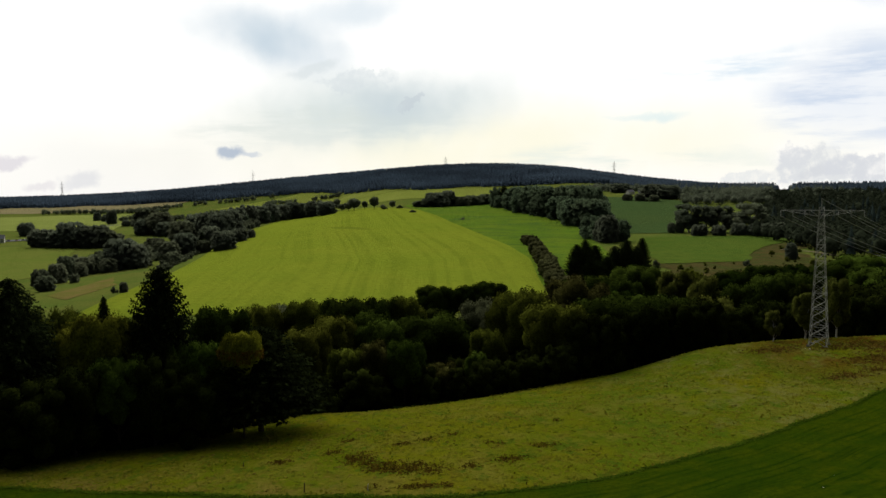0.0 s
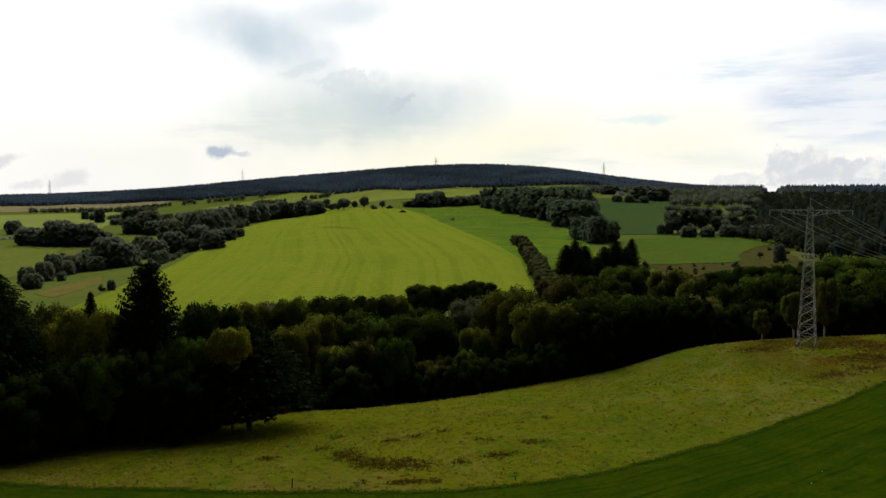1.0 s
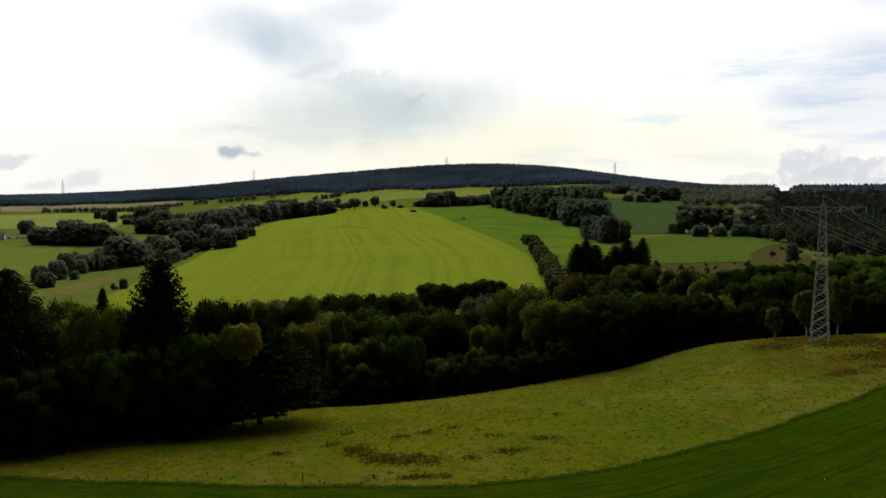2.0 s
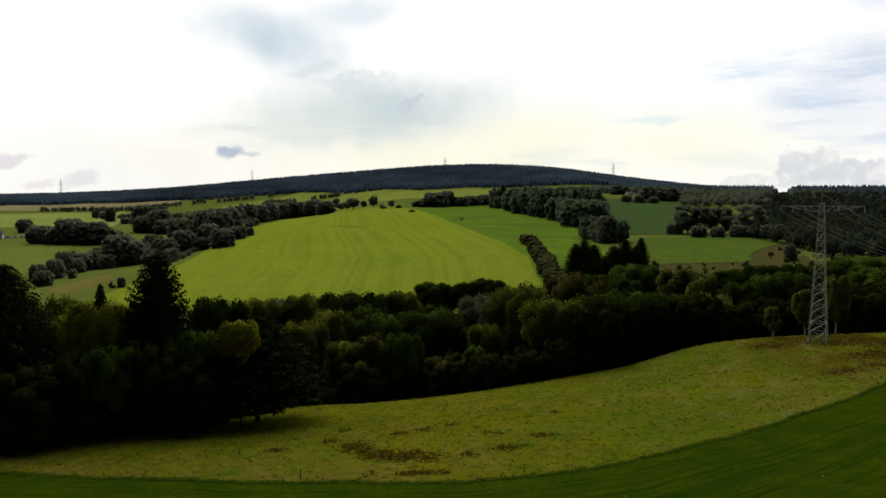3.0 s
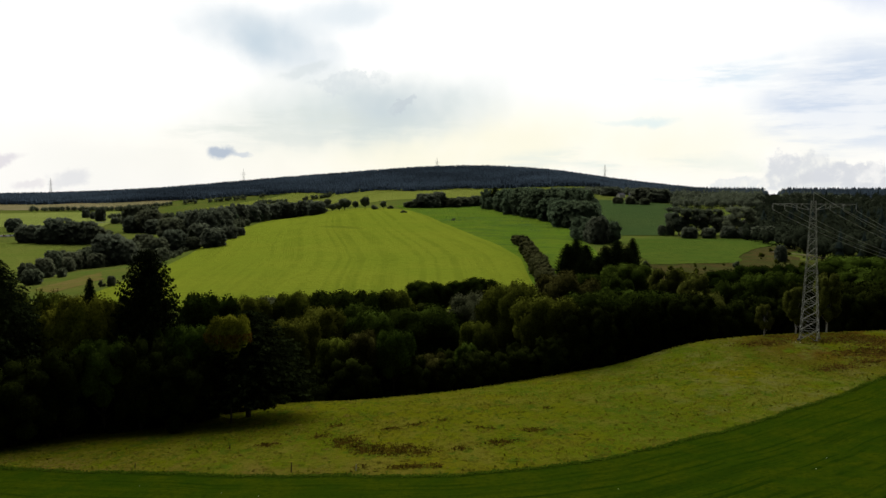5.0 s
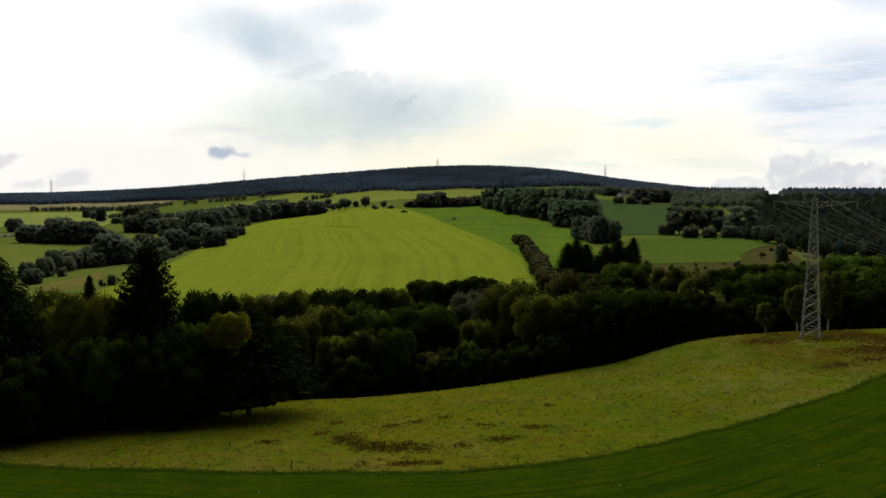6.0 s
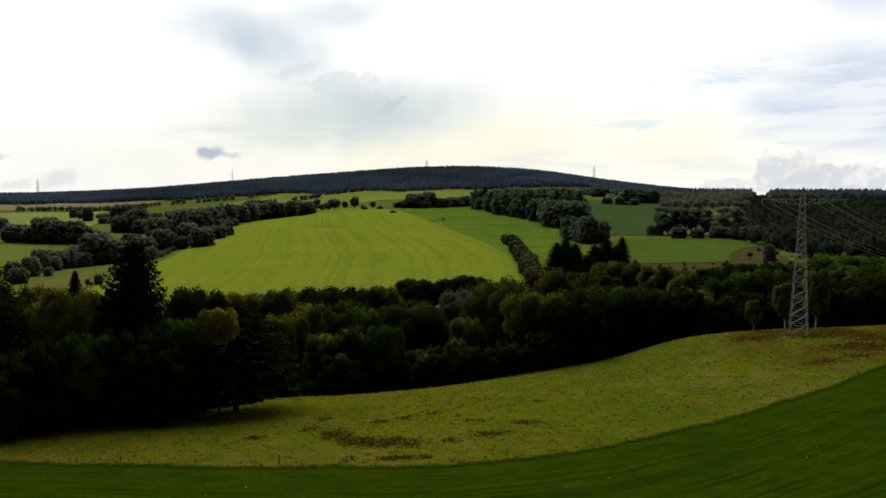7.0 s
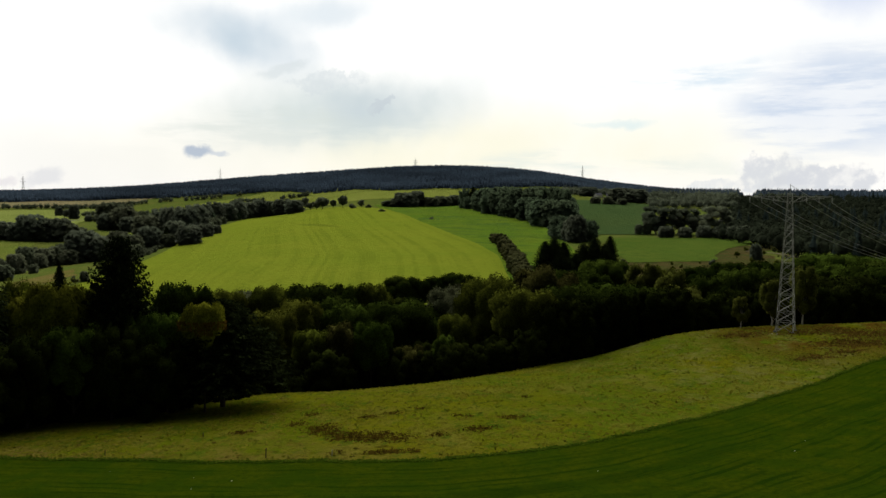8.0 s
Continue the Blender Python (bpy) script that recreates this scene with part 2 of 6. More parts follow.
M["dry_grass"] = surface("dry_grass", grassy((0.165, 0.136, 0.038), (0.135, 0.136, 0.028), (0.185, 0.134, 0.050), 18, 4))
M["valley_grass"] = surface("valley_grass", grassy((0.134, 0.173, 0.028), (0.154, 0.179, 0.033), (0.115, 0.147, 0.026), 40, 4))
M["pale_field"] = surface("pale_field", grassy((0.237, 0.275, 0.064), (0.211, 0.250, 0.054), (0.192, 0.230, 0.054), 90, 8))
M["stubble"] = surface("stubble_field", grassy((0.269, 0.224, 0.109), (0.230, 0.205, 0.096), (0.205, 0.179, 0.090), 120, 9))
M["weed"] = surface("dead_weeds", lambda n, w: (n.mix(n.add("ShaderNodeNewGeometry").outputs["Random Per Island"], (0.072, 0.046, 0.005), (0.034, 0.024, 0.004)), None, 0))
M["asphalt"] = surface("asphalt", lambda n, w: (n.mix(n.noise(w, 0.8).outputs[0], (0.16, 0.16, 0.17), (0.11, 0.11, 0.115)), None, 0))
M["sand"] = surface("sandy_track", lambda n, w: (n.mix(n.noise(w, 0.5).outputs[0], (0.21, 0.165, 0.10), (0.14, 0.115, 0.07)), None, 0))
M["bark"] = surface("bark", lambda n, w: (n.mix(n.noise(w, 3.0).outputs[0], (0.035, 0.028, 0.020), (0.075, 0.062, 0.048)), n.noise(w, 9.0).outputs[0], 0.04))
M["birch_bark"] = surface("birch_bark", lambda n, w: (n.mix(n.ramp(n.noise(w, 2.2).outputs[0], 0.5, 0.6), (0.42, 0.40, 0.36), (0.05, 0.045, 0.04)), None, 0))
M["steel"] = surface("galvanised_steel", lambda n, w: (n.mix(n.noise(w, 1.7).outputs[0], (0.22, 0.22, 0.19), (0.34, 0.34, 0.29)), None, 0), 0.55, 0.4, 0.3)
M["cable"] = surface("aluminium_cable", lambda n, w: (n.mix(n.noise(w, 0.4).outputs[0], (0.38, 0.385, 0.38), (0.46, 0.465, 0.46)), None, 0), 0.5, 0.4, 0.2)
M["concrete"] = surface("concrete", lambda n, w: (n.mix(n.noise(w, 2.5).outputs[0], (0.20, 0.195, 0.18), (0.13, 0.125, 0.115)), None, 0))
M["post_wood"] = surface("weathered_post", lambda n, w: (n.mix(n.noise(w, 6.0).outputs[0], (0.045, 0.035, 0.022), (0.09, 0.07, 0.05)), None, 0))
M["render_wall"] = surface("rendered_wall", lambda n, w: (n.mix(n.noise(w, 0.5).outputs[0], (0.70, 0.68, 0.63), (0.55, 0.53, 0.49)), None, 0))
M["roof_tile"] = surface("roof_tiles", lambda n, w: (n.mix(n.noise(w, 1.2).outputs[0], (0.30, 0.19, 0.15), (0.22, 0.15, 0.13)), None, 0))
M["roof_slate"] = surface("roof_slate", lambda n, w: (n.mix(n.noise(w, 1.2).outputs[0], (0.20, 0.20, 0.21), (0.14, 0.14, 0.15)), None, 0))
M["glass"] = surface("window_glass", lambda n, w: ((0.03, 0.035, 0.04), None, 0), 0.08, 0.6)
M["car_white"] = surface("white_car_paint", lambda n, w: ((0.75, 0.76, 0.78), None, 0), 0.3, 0.5)
M["car_red"] = surface("red_car_paint", lambda n, w: ((0.35, 0.04, 0.03), None, 0), 0.3, 0.5)
M["car_blue"] = surface("blue_car_paint", lambda n, w: ((0.05, 0.07, 0.13), None, 0), 0.3, 0.5)
M["rubber"] = surface("tyre_rubber", lambda n, w: ((0.02, 0.02, 0.02), None, 0))
M["stone_pale"] = surface("pale_stone", lambda n, w: (n.mix(n.noise(w, 8.0).outputs[0], (0.55, 0.54, 0.5), (0.38, 0.37, 0.34)), None, 0))


def foliage(name, a, b, spread=0.35, size=1.0, fleck=0.5, stands=13.0, thin=0.08):
    """Leaves: the tint varies from plant to plant and from leaf to leaf."""
    def build(n, where):
        one = n.add("ShaderNodeObjectInfo").outputs["Random"]
        leaf = n.add("ShaderNodeNewGeometry").outputs["Random Per Island"]
        col = n.mix(one, a, b)
        k = n.math("MULTIPLY_ADD", leaf, 2 * spread, 1 - spread)
        clump = n.ramp(n.noise(where, 0.45, 3).outputs[0], 0.3, 0.7, 0.75, 1.25)
        stand = n.ramp(n.noise(where, 1 / stands, 3).outputs[0], 0.35, 0.65, 0.72, 1.28)
        k = n.math("MULTIPLY", n.math("MULTIPLY", k, clump), stand)
        g = n.add("ShaderNodeCombineColor")
        for s in g.inputs:
            n.put(s, k)
        grain = n.noise(where, 2.6 / size, 4, 0.7).outputs[0]
        h = n.add("ShaderNodeCombineColor")
        for s in h.inputs:
            n.put(s, n.ramp(grain, 0.32, 0.68, 1 - fleck, 1 + fleck))
        col = n.mix(1.0, col, g.outputs[0], "MULTIPLY")
        return n.mix(1.0, col, h.outputs[0], "MULTIPLY"), None, 0
    return surface(name, build, 0.9, 0.0, 0.0, thin)


M["leaf"] = foliage("leaves_green", (0.033, 0.056, 0.006), (0.043, 0.061, 0.008), 0.3)
M["leaf_mid"] = foliage("leaves_mid", (0.0155, 0.027, 0.003), (0.021, 0.030, 0.004), 0.3)
# darker than real leaves: the wood's shade is put into this colour
M["leaf_dark_shaded"] = foliage("leaves_dark_shaded", (0.010, 0.0145, 0.002), (0.015, 0.019, 0.003), 0.3)
M["leaf_olive"] = foliage("leaves_olive", (0.052, 0.064, 0.007), (0.068, 0.072, 0.009), 0.3)
M["leaf_yellow"] = foliage("leaves_yellow", (0.170, 0.176, 0.014), (0.165, 0.172, 0.014), 0.25)
M["leaf_lime"] = foliage("leaves_lime", (0.098, 0.106, 0.010), (0.112, 0.112, 0.012), 0.35)
M["leaf_brown"] = foliage("leaves_brown", (0.038, 0.038, 0.008), (0.044, 0.042, 0.010), 0.3)
M["leaf_birch"] = foliage("leaves_birch", (0.062, 0.072, 0.012), (0.072, 0.078, 0.013), 0.3)
M["leaf_willow"] = foliage("leaves_willow", (0.095, 0.105, 0.050), (0.088, 0.096, 0.044), 0.2)
M["needle"] = foliage("needles", (0.014, 0.020, 0.006), (0.019, 0.026, 0.008))
M["needle_edge"] = foliage("needles_edge", (0.013, 0.018, 0.005), (0.015, 0.020, 0.006), 0.45)
# paler and greyer than near leaves: distance haze is painted into the colour
M["leaf_haze"] = foliage("leaves_haze", (0.100, 0.118, 0.066), (0.114, 0.124, 0.070), 0.10, 3.0, 0.15, 40.0, 0.45)
# blue haze of the distance is put into this needle colour
M["needle_haze"] = foliage("needles_haze", (0.052, 0.074, 0.098), (0.056, 0.078, 0.100), 0.10, 6.0, 0.15, 160.0, 0.2)
# the field-side and copse leaves carry painted haze in their colour too
M["leaf_haze_dark"] = foliage("leaves_haze_dark", (0.114, 0.134, 0.086), (0.126, 0.140, 0.088), 0.10, 3.0, 0.15, 40.0, 0.45)
M["leaf_copse_haze"] = foliage("leaves_copse_haze", (0.082, 0.116, 0.062), (0.092, 0.122, 0.064), 0.08, 4.0, 0.15, 60.0, 0.4)
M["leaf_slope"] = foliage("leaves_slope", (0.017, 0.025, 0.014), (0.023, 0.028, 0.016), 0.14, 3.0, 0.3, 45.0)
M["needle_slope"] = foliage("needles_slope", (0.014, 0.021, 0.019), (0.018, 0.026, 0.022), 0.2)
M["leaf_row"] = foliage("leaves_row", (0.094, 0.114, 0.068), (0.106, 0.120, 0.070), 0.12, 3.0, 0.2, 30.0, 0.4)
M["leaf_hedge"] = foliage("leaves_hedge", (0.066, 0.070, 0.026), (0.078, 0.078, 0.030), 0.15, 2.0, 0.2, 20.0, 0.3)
M["leaf_rust"] = foliage("leaves_rust", (0.150, 0.085, 0.012), (0.140, 0.080, 0.012), 0.3)


# ---------------------------------------------------------------- the lie of the land
def ease(a, b, v):
    """0 before a, 1 past b, smooth between."""
    s = np.clip((v - a) / (b - a), 0, 1)
    return s * s * (3 - 2 * s)


PROFILE_Y = np.arange(0, 5200, 20.0)
PROFILE_Z = np.interp(PROFILE_Y, (0, 180, 230, 270, 330, 480, 640, 800, 1000, 1300, 1600, 1900, 2400, 5200),
                      (14, 9, 9, 12, 16.5, 17, 19, 23, 30, 36, 47, 60, 70, 70))
for _ in range(6):
    PROFILE_Z[1:-1] = (PROFILE_Z[:-2] + PROFILE_Z[1:-1] * 2 + PROFILE_Z[2:]) / 4


def crest(x):
    """How far off the near hillside breaks away into the wooded valley."""
    return 146 + 19 * np.tanh(x / 35) - 12 * ease(-15, -60, x)


def dip(x, y):
    """The soft hollow in which the meadow runs down to the trees."""
    x, y = np.asarray(x, float), np.asarray(y, float)
    return 2.3 * ease(-34, -14, x) * ease(60, 36, x) * ease(122, 162, y) * ease(225, 185, y)


def wood_line(x):
    """How far off the first trees stand."""
    return np.interp(x, (-34, -28, -21, -10, 2, 10, 20, 32, 46, 54, 64), (124, 129, 152, 158, 165, 163, 167, 169, 174, 178, 184))


def height(x, y):
    x, y = np.asarray(x, float), np.asarray(y, float)
    u, v = x / 50, (y - 110) / 50
    near = 25.7 + 2.6 * u - 5.3 * np.maximum(v, -5)
    u, v = np.clip(u, -2.4, 2.4), np.clip(v, -2.4, 1.6)
    near = near + 0.43 * u * u + 0.47 * u * v + 0.54 * v * v
    near = near + 2.3 * np.exp(-((x - 63) / 32) ** 2 - ((y - 172) / 34) ** 2)
    valley = np.interp(y, PROFILE_Y, PROFILE_Z)
    valley = valley - ease(-60, -330, x) * np.interp(y, (200, 320, 540, 1000, 1500, 2000, 5000), (3, 9, 17, 25, 34, 44, 40))
    valley = valley - 5 * np.exp(-((x - 90) / 70) ** 2 - ((y - 400) / 90) ** 2)
    valley = valley + 19 * ease(95, 300, x) * ease(820, 1350, y)
    valley = valley - 26 * ease(330, 520, x) * ease(1400, 1800, y)
    hill = 35 + 103 * np.exp(-((x - 130) / np.where(x < 130, 560, 430)) ** 2 / 2)
    hill = hill + 10 * ease(-120, -650, x) * ease(2120, 2480, y)
    s = ease(1750, 2520, y)
    valley = valley * (1 - s) + hill * s - 0.03 * np.maximum(y - 2700, 0) * (y > 2700)
    c = crest(x)
    s = ease(c, c + 62, y)
    z = near * (1 - s) + valley * s
    return z - dip(x, y) + 0.25 * np.sin(x / 23 + 1) * np.sin(y / 31) * ease(30, 120, y)


# ---------------------------------------------------------------- meshes
def mesh_object(name, verts, faces, material, parent=None, label="", smooth=False, soft=None):
    """One mesh object from numpy arrays; under parent it is a part. soft: a normal for each corner, as a mass of leaves has it."""
    me = bpy.data.meshes.new(name)
    me.from_pydata([tuple(v) for v in np.asarray(verts, float).tolist()], [], [tuple(f) for f in faces])
    me.materials.append(material)
    if smooth:
        me.polygons.foreach_set("use_smooth", [True] * len(me.polygons))
    me.update()
    if soft is not None:
        soft = soft / np.maximum(np.linalg.norm(soft, axis=1, keepdims=True), 1e-6)
        me.polygons.foreach_set("use_smooth", [True] * len(me.polygons))
        me.attributes.new("soft", "FLOAT_VECTOR", "POINT").data.foreach_set("vector", soft.astype(np.float32).ravel())
        me.normals_split_custom_set_from_vertices(soft.tolist())
    ob = new(name, me)
    if parent is not None:
        ob.parent = parent
    if label:
        tagged(ob, label)
    return ob


def part(name, bm, material, parent, label=""):
    """Links a bmesh as one mesh object under a thing or a part."""
    me = bpy.data.meshes.new(name)
    bm.normal_update()
    bm.to_mesh(me)
    bm.free()
    me.materials.append(material)
    ob = new(name, me)
    ob.parent = parent
    if label:
        tagged(ob, label)
    return ob


def box(bm, cx, cy, cz, sx, sy, sz, m=None, bevel=0.0):
    made = bmesh.ops.create_cube(bm, size=1.0, matrix=(m or Matrix()) @ Matrix.Translation((cx, cy, cz)) @ Matrix.Diagonal((sx, sy, sz, 1)))
    if bevel:
        edges = {e for v in made["verts"] for e in v.link_edges}
        bmesh.ops.bevel(bm, geom=list(edges), offset=bevel, segments=2, affect="EDGES")


def bar(bm, a, b, r, sides=4):
    """A straight bar from a to b."""
    a, b = Vector(a), Vector(b)
    d = b - a
    m = Matrix.Translation((a + b) / 2) @ d.to_track_quat("Z", "Y").to_matrix().to_4x4()
    bmesh.ops.create_cone(bm, cap_ends=True, segments=sides, radius1=r, radius2=r, depth=d.length, matrix=m)


def tube(points, radii, sides=7):
    """Verts and faces of a tapered tube along points."""
    verts, faces = [], []
    for i, (p, r) in enumerate(zip(points, radii)):
        d = (Vector(points[min(i + 1, len(points) - 1)]) - Vector(points[max(i - 1, 0)])).normalized()
        q = d.to_track_quat("Z", "Y")
        for k in range(sides):
            a = 2 * math.pi * k / sides
            verts.append(Vector(p) + q @ Vector((r * math.cos(a), r * math.sin(a), 0)))
    for i in range(len(points) - 1):
        for k in range(sides):
            a, b = i * sides + k, i * sides + (k + 1) % sides
            faces.append((a, b, b + sides, a + sides))
    faces.append(tuple(range(len(verts) - sides, len(verts))))
    return verts, faces


def join(pieces):
    verts, faces = [], []
    for v, f in pieces:
        k = len(verts)
        verts.extend(v)
        faces.extend(tuple(i + k for i in q) for q in f)
    return verts, faces


def cards(centre, normal, size, rng, aspect=0.7, along=None):
    """Small kite-shaped leaves: arrays of centres, normals and lengths."""
    n = len(centre)
    normal = normal / np.maximum(np.linalg.norm(normal, axis=1, keepdims=True), 1e-6)
    if along is None:
        along = rng.normal(size=(n, 3))
    u = along - normal * (along * normal).sum(1, keepdims=True)
    u /= np.maximum(np.linalg.norm(u, axis=1, keepdims=True), 1e-6)
    v = np.cross(normal, u)
    s = size[:, None]
    verts = np.stack([centre - u * s * 0.5, centre + v * s * aspect * 0.5 - u * s * 0.05 - normal * s * 0.08,
                      centre + u * s * 0.5, centre - v * s * aspect * 0.5 - u * s * 0.05 - normal * s * 0.08], 1).reshape(-1, 3)
    return verts, np.arange(4 * n).reshape(-1, 4)[:, ::-1]


def ball(level):
    bm = bmesh.new()
    bmesh.ops.create_icosphere(bm, subdivisions=level, radius=1.0)
    out = np.array([v.co[:] for v in bm.verts]), np.array([[v.index for v in f.verts] for f in bm.faces])
    bm.free()
    return out


BALL_V, BALL_F = ball(1)


def hearts(centres, radii, rng, level=2, squash=1.0):
    """The dense body of each leaf clump: an uneven, knobbly mass of twigs and leaves."""
    bv, bf = ball(level)
    verts, faces, way = [], [], []
    for k, (c, r) in enumerate(zip(centres, radii)):
        bumps = rng.normal(0, 3.2, (3, 3))
        wave = 1 + 0.10 * np.sin(bv @ bumps[0] + k) + 0.08 * np.sin(bv @ bumps[1] * 1.9) + rng.uniform(-0.09, 0.09, len(bv))
        verts.append(np.asarray(c) + bv * (r * wave)[:, None] * [1, 1, 0.94 * squash])
        faces.append(bf + k * len(bv))
        way.append(bv)
    return np.concatenate(verts), np.concatenate(faces), np.concatenate(way)


def leafy(points, way, middle, rng, own=0.6, whole=0.6, up=0.15, rough=0.16):
    """The lie of a leaf mass at each point: partly that of its clump, partly that of the whole crown."""
    far = (points - middle) / np.maximum(np.linalg.norm(points - middle, axis=1, keepdims=True), 1e-6)
    out = way * own + far * whole + [0, 0, up] + rng.normal(0, rough, points.shape)
    return out / np.maximum(np.linalg.norm(out, axis=1, keepdims=True), 1e-6)


# ---------------------------------------------------------------- plants
def broadleaf(seed, leaves, size, bark, material, stem=0.16, level=2, lobes=16, narrow=1.0, droop=0.0, under=None, squash=1.0, dome=0.0, own=0.75, up=0.12):
    """A tree 1 m high and 1 m wide at the crown (scaled where it stands): trunk with limbs, crown of leaf clumps."""
    rng = np.random.default_rng(seed)
    thing = new("broadleaf_tree")
    tall = 1.0
    lean = rng.normal(0, 0.02, 2)
    pieces = [tube([(0, 0, -0.03), (lean[0] * 0.4, lean[1] * 0.4, 0.25), (lean[0], lean[1], 0.55), (lean[0] * 1.2, lean[1] * 1.2, 0.85)], (0.028, 0.021, 0.014, 0.004))]
    centres, radii = [], []
    for k in range(lobes):
        a = rng.uniform(0, 2 * math.pi)
        f = (k + 0.5) / lobes
        z = stem + 0.10 + (0.86 - stem) * f
        env = math.sqrt(max(1 - (2 * (0.14 + 0.80 * f) - 1) ** 2, 0)) ** 0.8 * narrow
        rad = (0.52 - 0.15 * math.sqrt(18 / lobes)) * env * math.sqrt(rng.uniform(0.15, 1.0))
        r = rng.uniform(0.8, 1.25) * (0.6 + 0.45 * env) * 0.175 * math.sqrt(18 / lobes)
        if dome:
            # clumps close together on a rounded dome
            a = 2.39996 * k + rng.uniform(-0.35, 0.35)
            rad = (0.5 - 0.135 * dome) * env * (rng.uniform(0.86, 1.04) if own > 0.4 else rng.uniform(0.68, 0.98)) if k < lobes - 1 else 0.03
            r = rng.uniform(0.85, 1.2) * 0.165 * dome * (0.75 + 0.35 * env)
        centres.append((rad * math.cos(a) + lean[0], rad * math.sin(a) + lean[1], min(z, 1.0 - r * 0.8)))
        radii.append(r)
        if k % 2 == 0:
            s = rng.uniform(0.3, 0.6) * z
            c = centres[-1]
            pieces.append(tube([(lean[0] * s, lean[1] * s, s), (c[0] * 0.6, c[1] * 0.6, (s + c[2]) / 2 + 0.02), c], (0.010, 0.007, 0.002), 5))
    v, f = join(pieces)
    mesh_object("trunk", v, f, bark, thing)
    centres, radii = np.array(centres), np.array(radii)
    pick = rng.choice(lobes, leaves, p=radii ** 2 / (radii ** 2).sum())
    d = rng.normal(size=(leaves, 3))
    d /= np.linalg.norm(d, axis=1, keepdims=True)
    d[:, 2] = np.where(d[:, 2] < -0.3, -d[:, 2] * 0.6, d[:, 2])
    rr = radii[pick] * (0.74 + 0.25 * rng.uniform(0, 1, leaves) ** 0.8 if own > 0.4 else rng.uniform(0.90, 1.06, leaves))
    lump = 1 + 0.06 * np.sin(d @ np.array([9.0, 4, 7]) + pick) * np.sin(d @ np.array([-5.0, 8, 6]) + 2 * pick)
    p = centres[pick] + d * (rr * lump)[:, None] * [1, 1, squash]
    p[:, 2] -= droop * rng.uniform(0, 1, leaves) * rr * 1.5
    middle = np.array([lean[0], lean[1], 0.42 + stem * 0.4])
    soft = leafy(p, d, middle, rng, own, own, up)
    nrm = soft + rng.normal(0, 0.45, (leaves, 3))
    nrm *= np.where((nrm * soft).sum(1, keepdims=True) < 0, -1, 1)
    along = None
    if droop:
        along = rng.normal(0, 0.25, (leaves, 3)) + np.array([0, 0, -1.0])
    v, f = cards(p, nrm, size * rng.uniform(0.6, 1.35, leaves), rng, 0.72, along)
    if dome:
        centres, radii = np.append(centres, [[lean[0], lean[1], 0.5 + stem * 0.45], [lean[0], lean[1], 0.62 + stem * 0.3], [lean[0], lean[1], 0.36 + stem * 0.6]], 0), np.append(radii, np.array([0.40, 0.33, 0.34]) * narrow * (1.0 if own > 0.4 else 1.12))
    hv, hf, hw = hearts(centres, radii * (0.80 if own > 0.4 else 0.93), rng, level, squash)
    mesh_object("crown", np.concatenate([v, hv]), [*f.tolist(), *(hf + len(v)).tolist()], material, thing,
                soft=np.concatenate([np.repeat(soft, 4, 0), leafy(hv, hw, middle, rng, own, own, up)]))
    if under is not None:
        low_line = np.quantile(p[:, 2], 0.38)
        low = p[:, 2] < low_line
        keep = rng.choice(np.nonzero(low)[0], min(int(low.sum()), leaves // 3), replace=False)
        v, f = cards(p[keep] * [1.06, 1.06, 1] - [0, 0, 0.015], nrm[keep], size * rng.uniform(0.6, 1.3, len(keep)), rng)
        mesh_object("lower_leaves", v, f, under, thing, "browning lower leaves")
    return thing


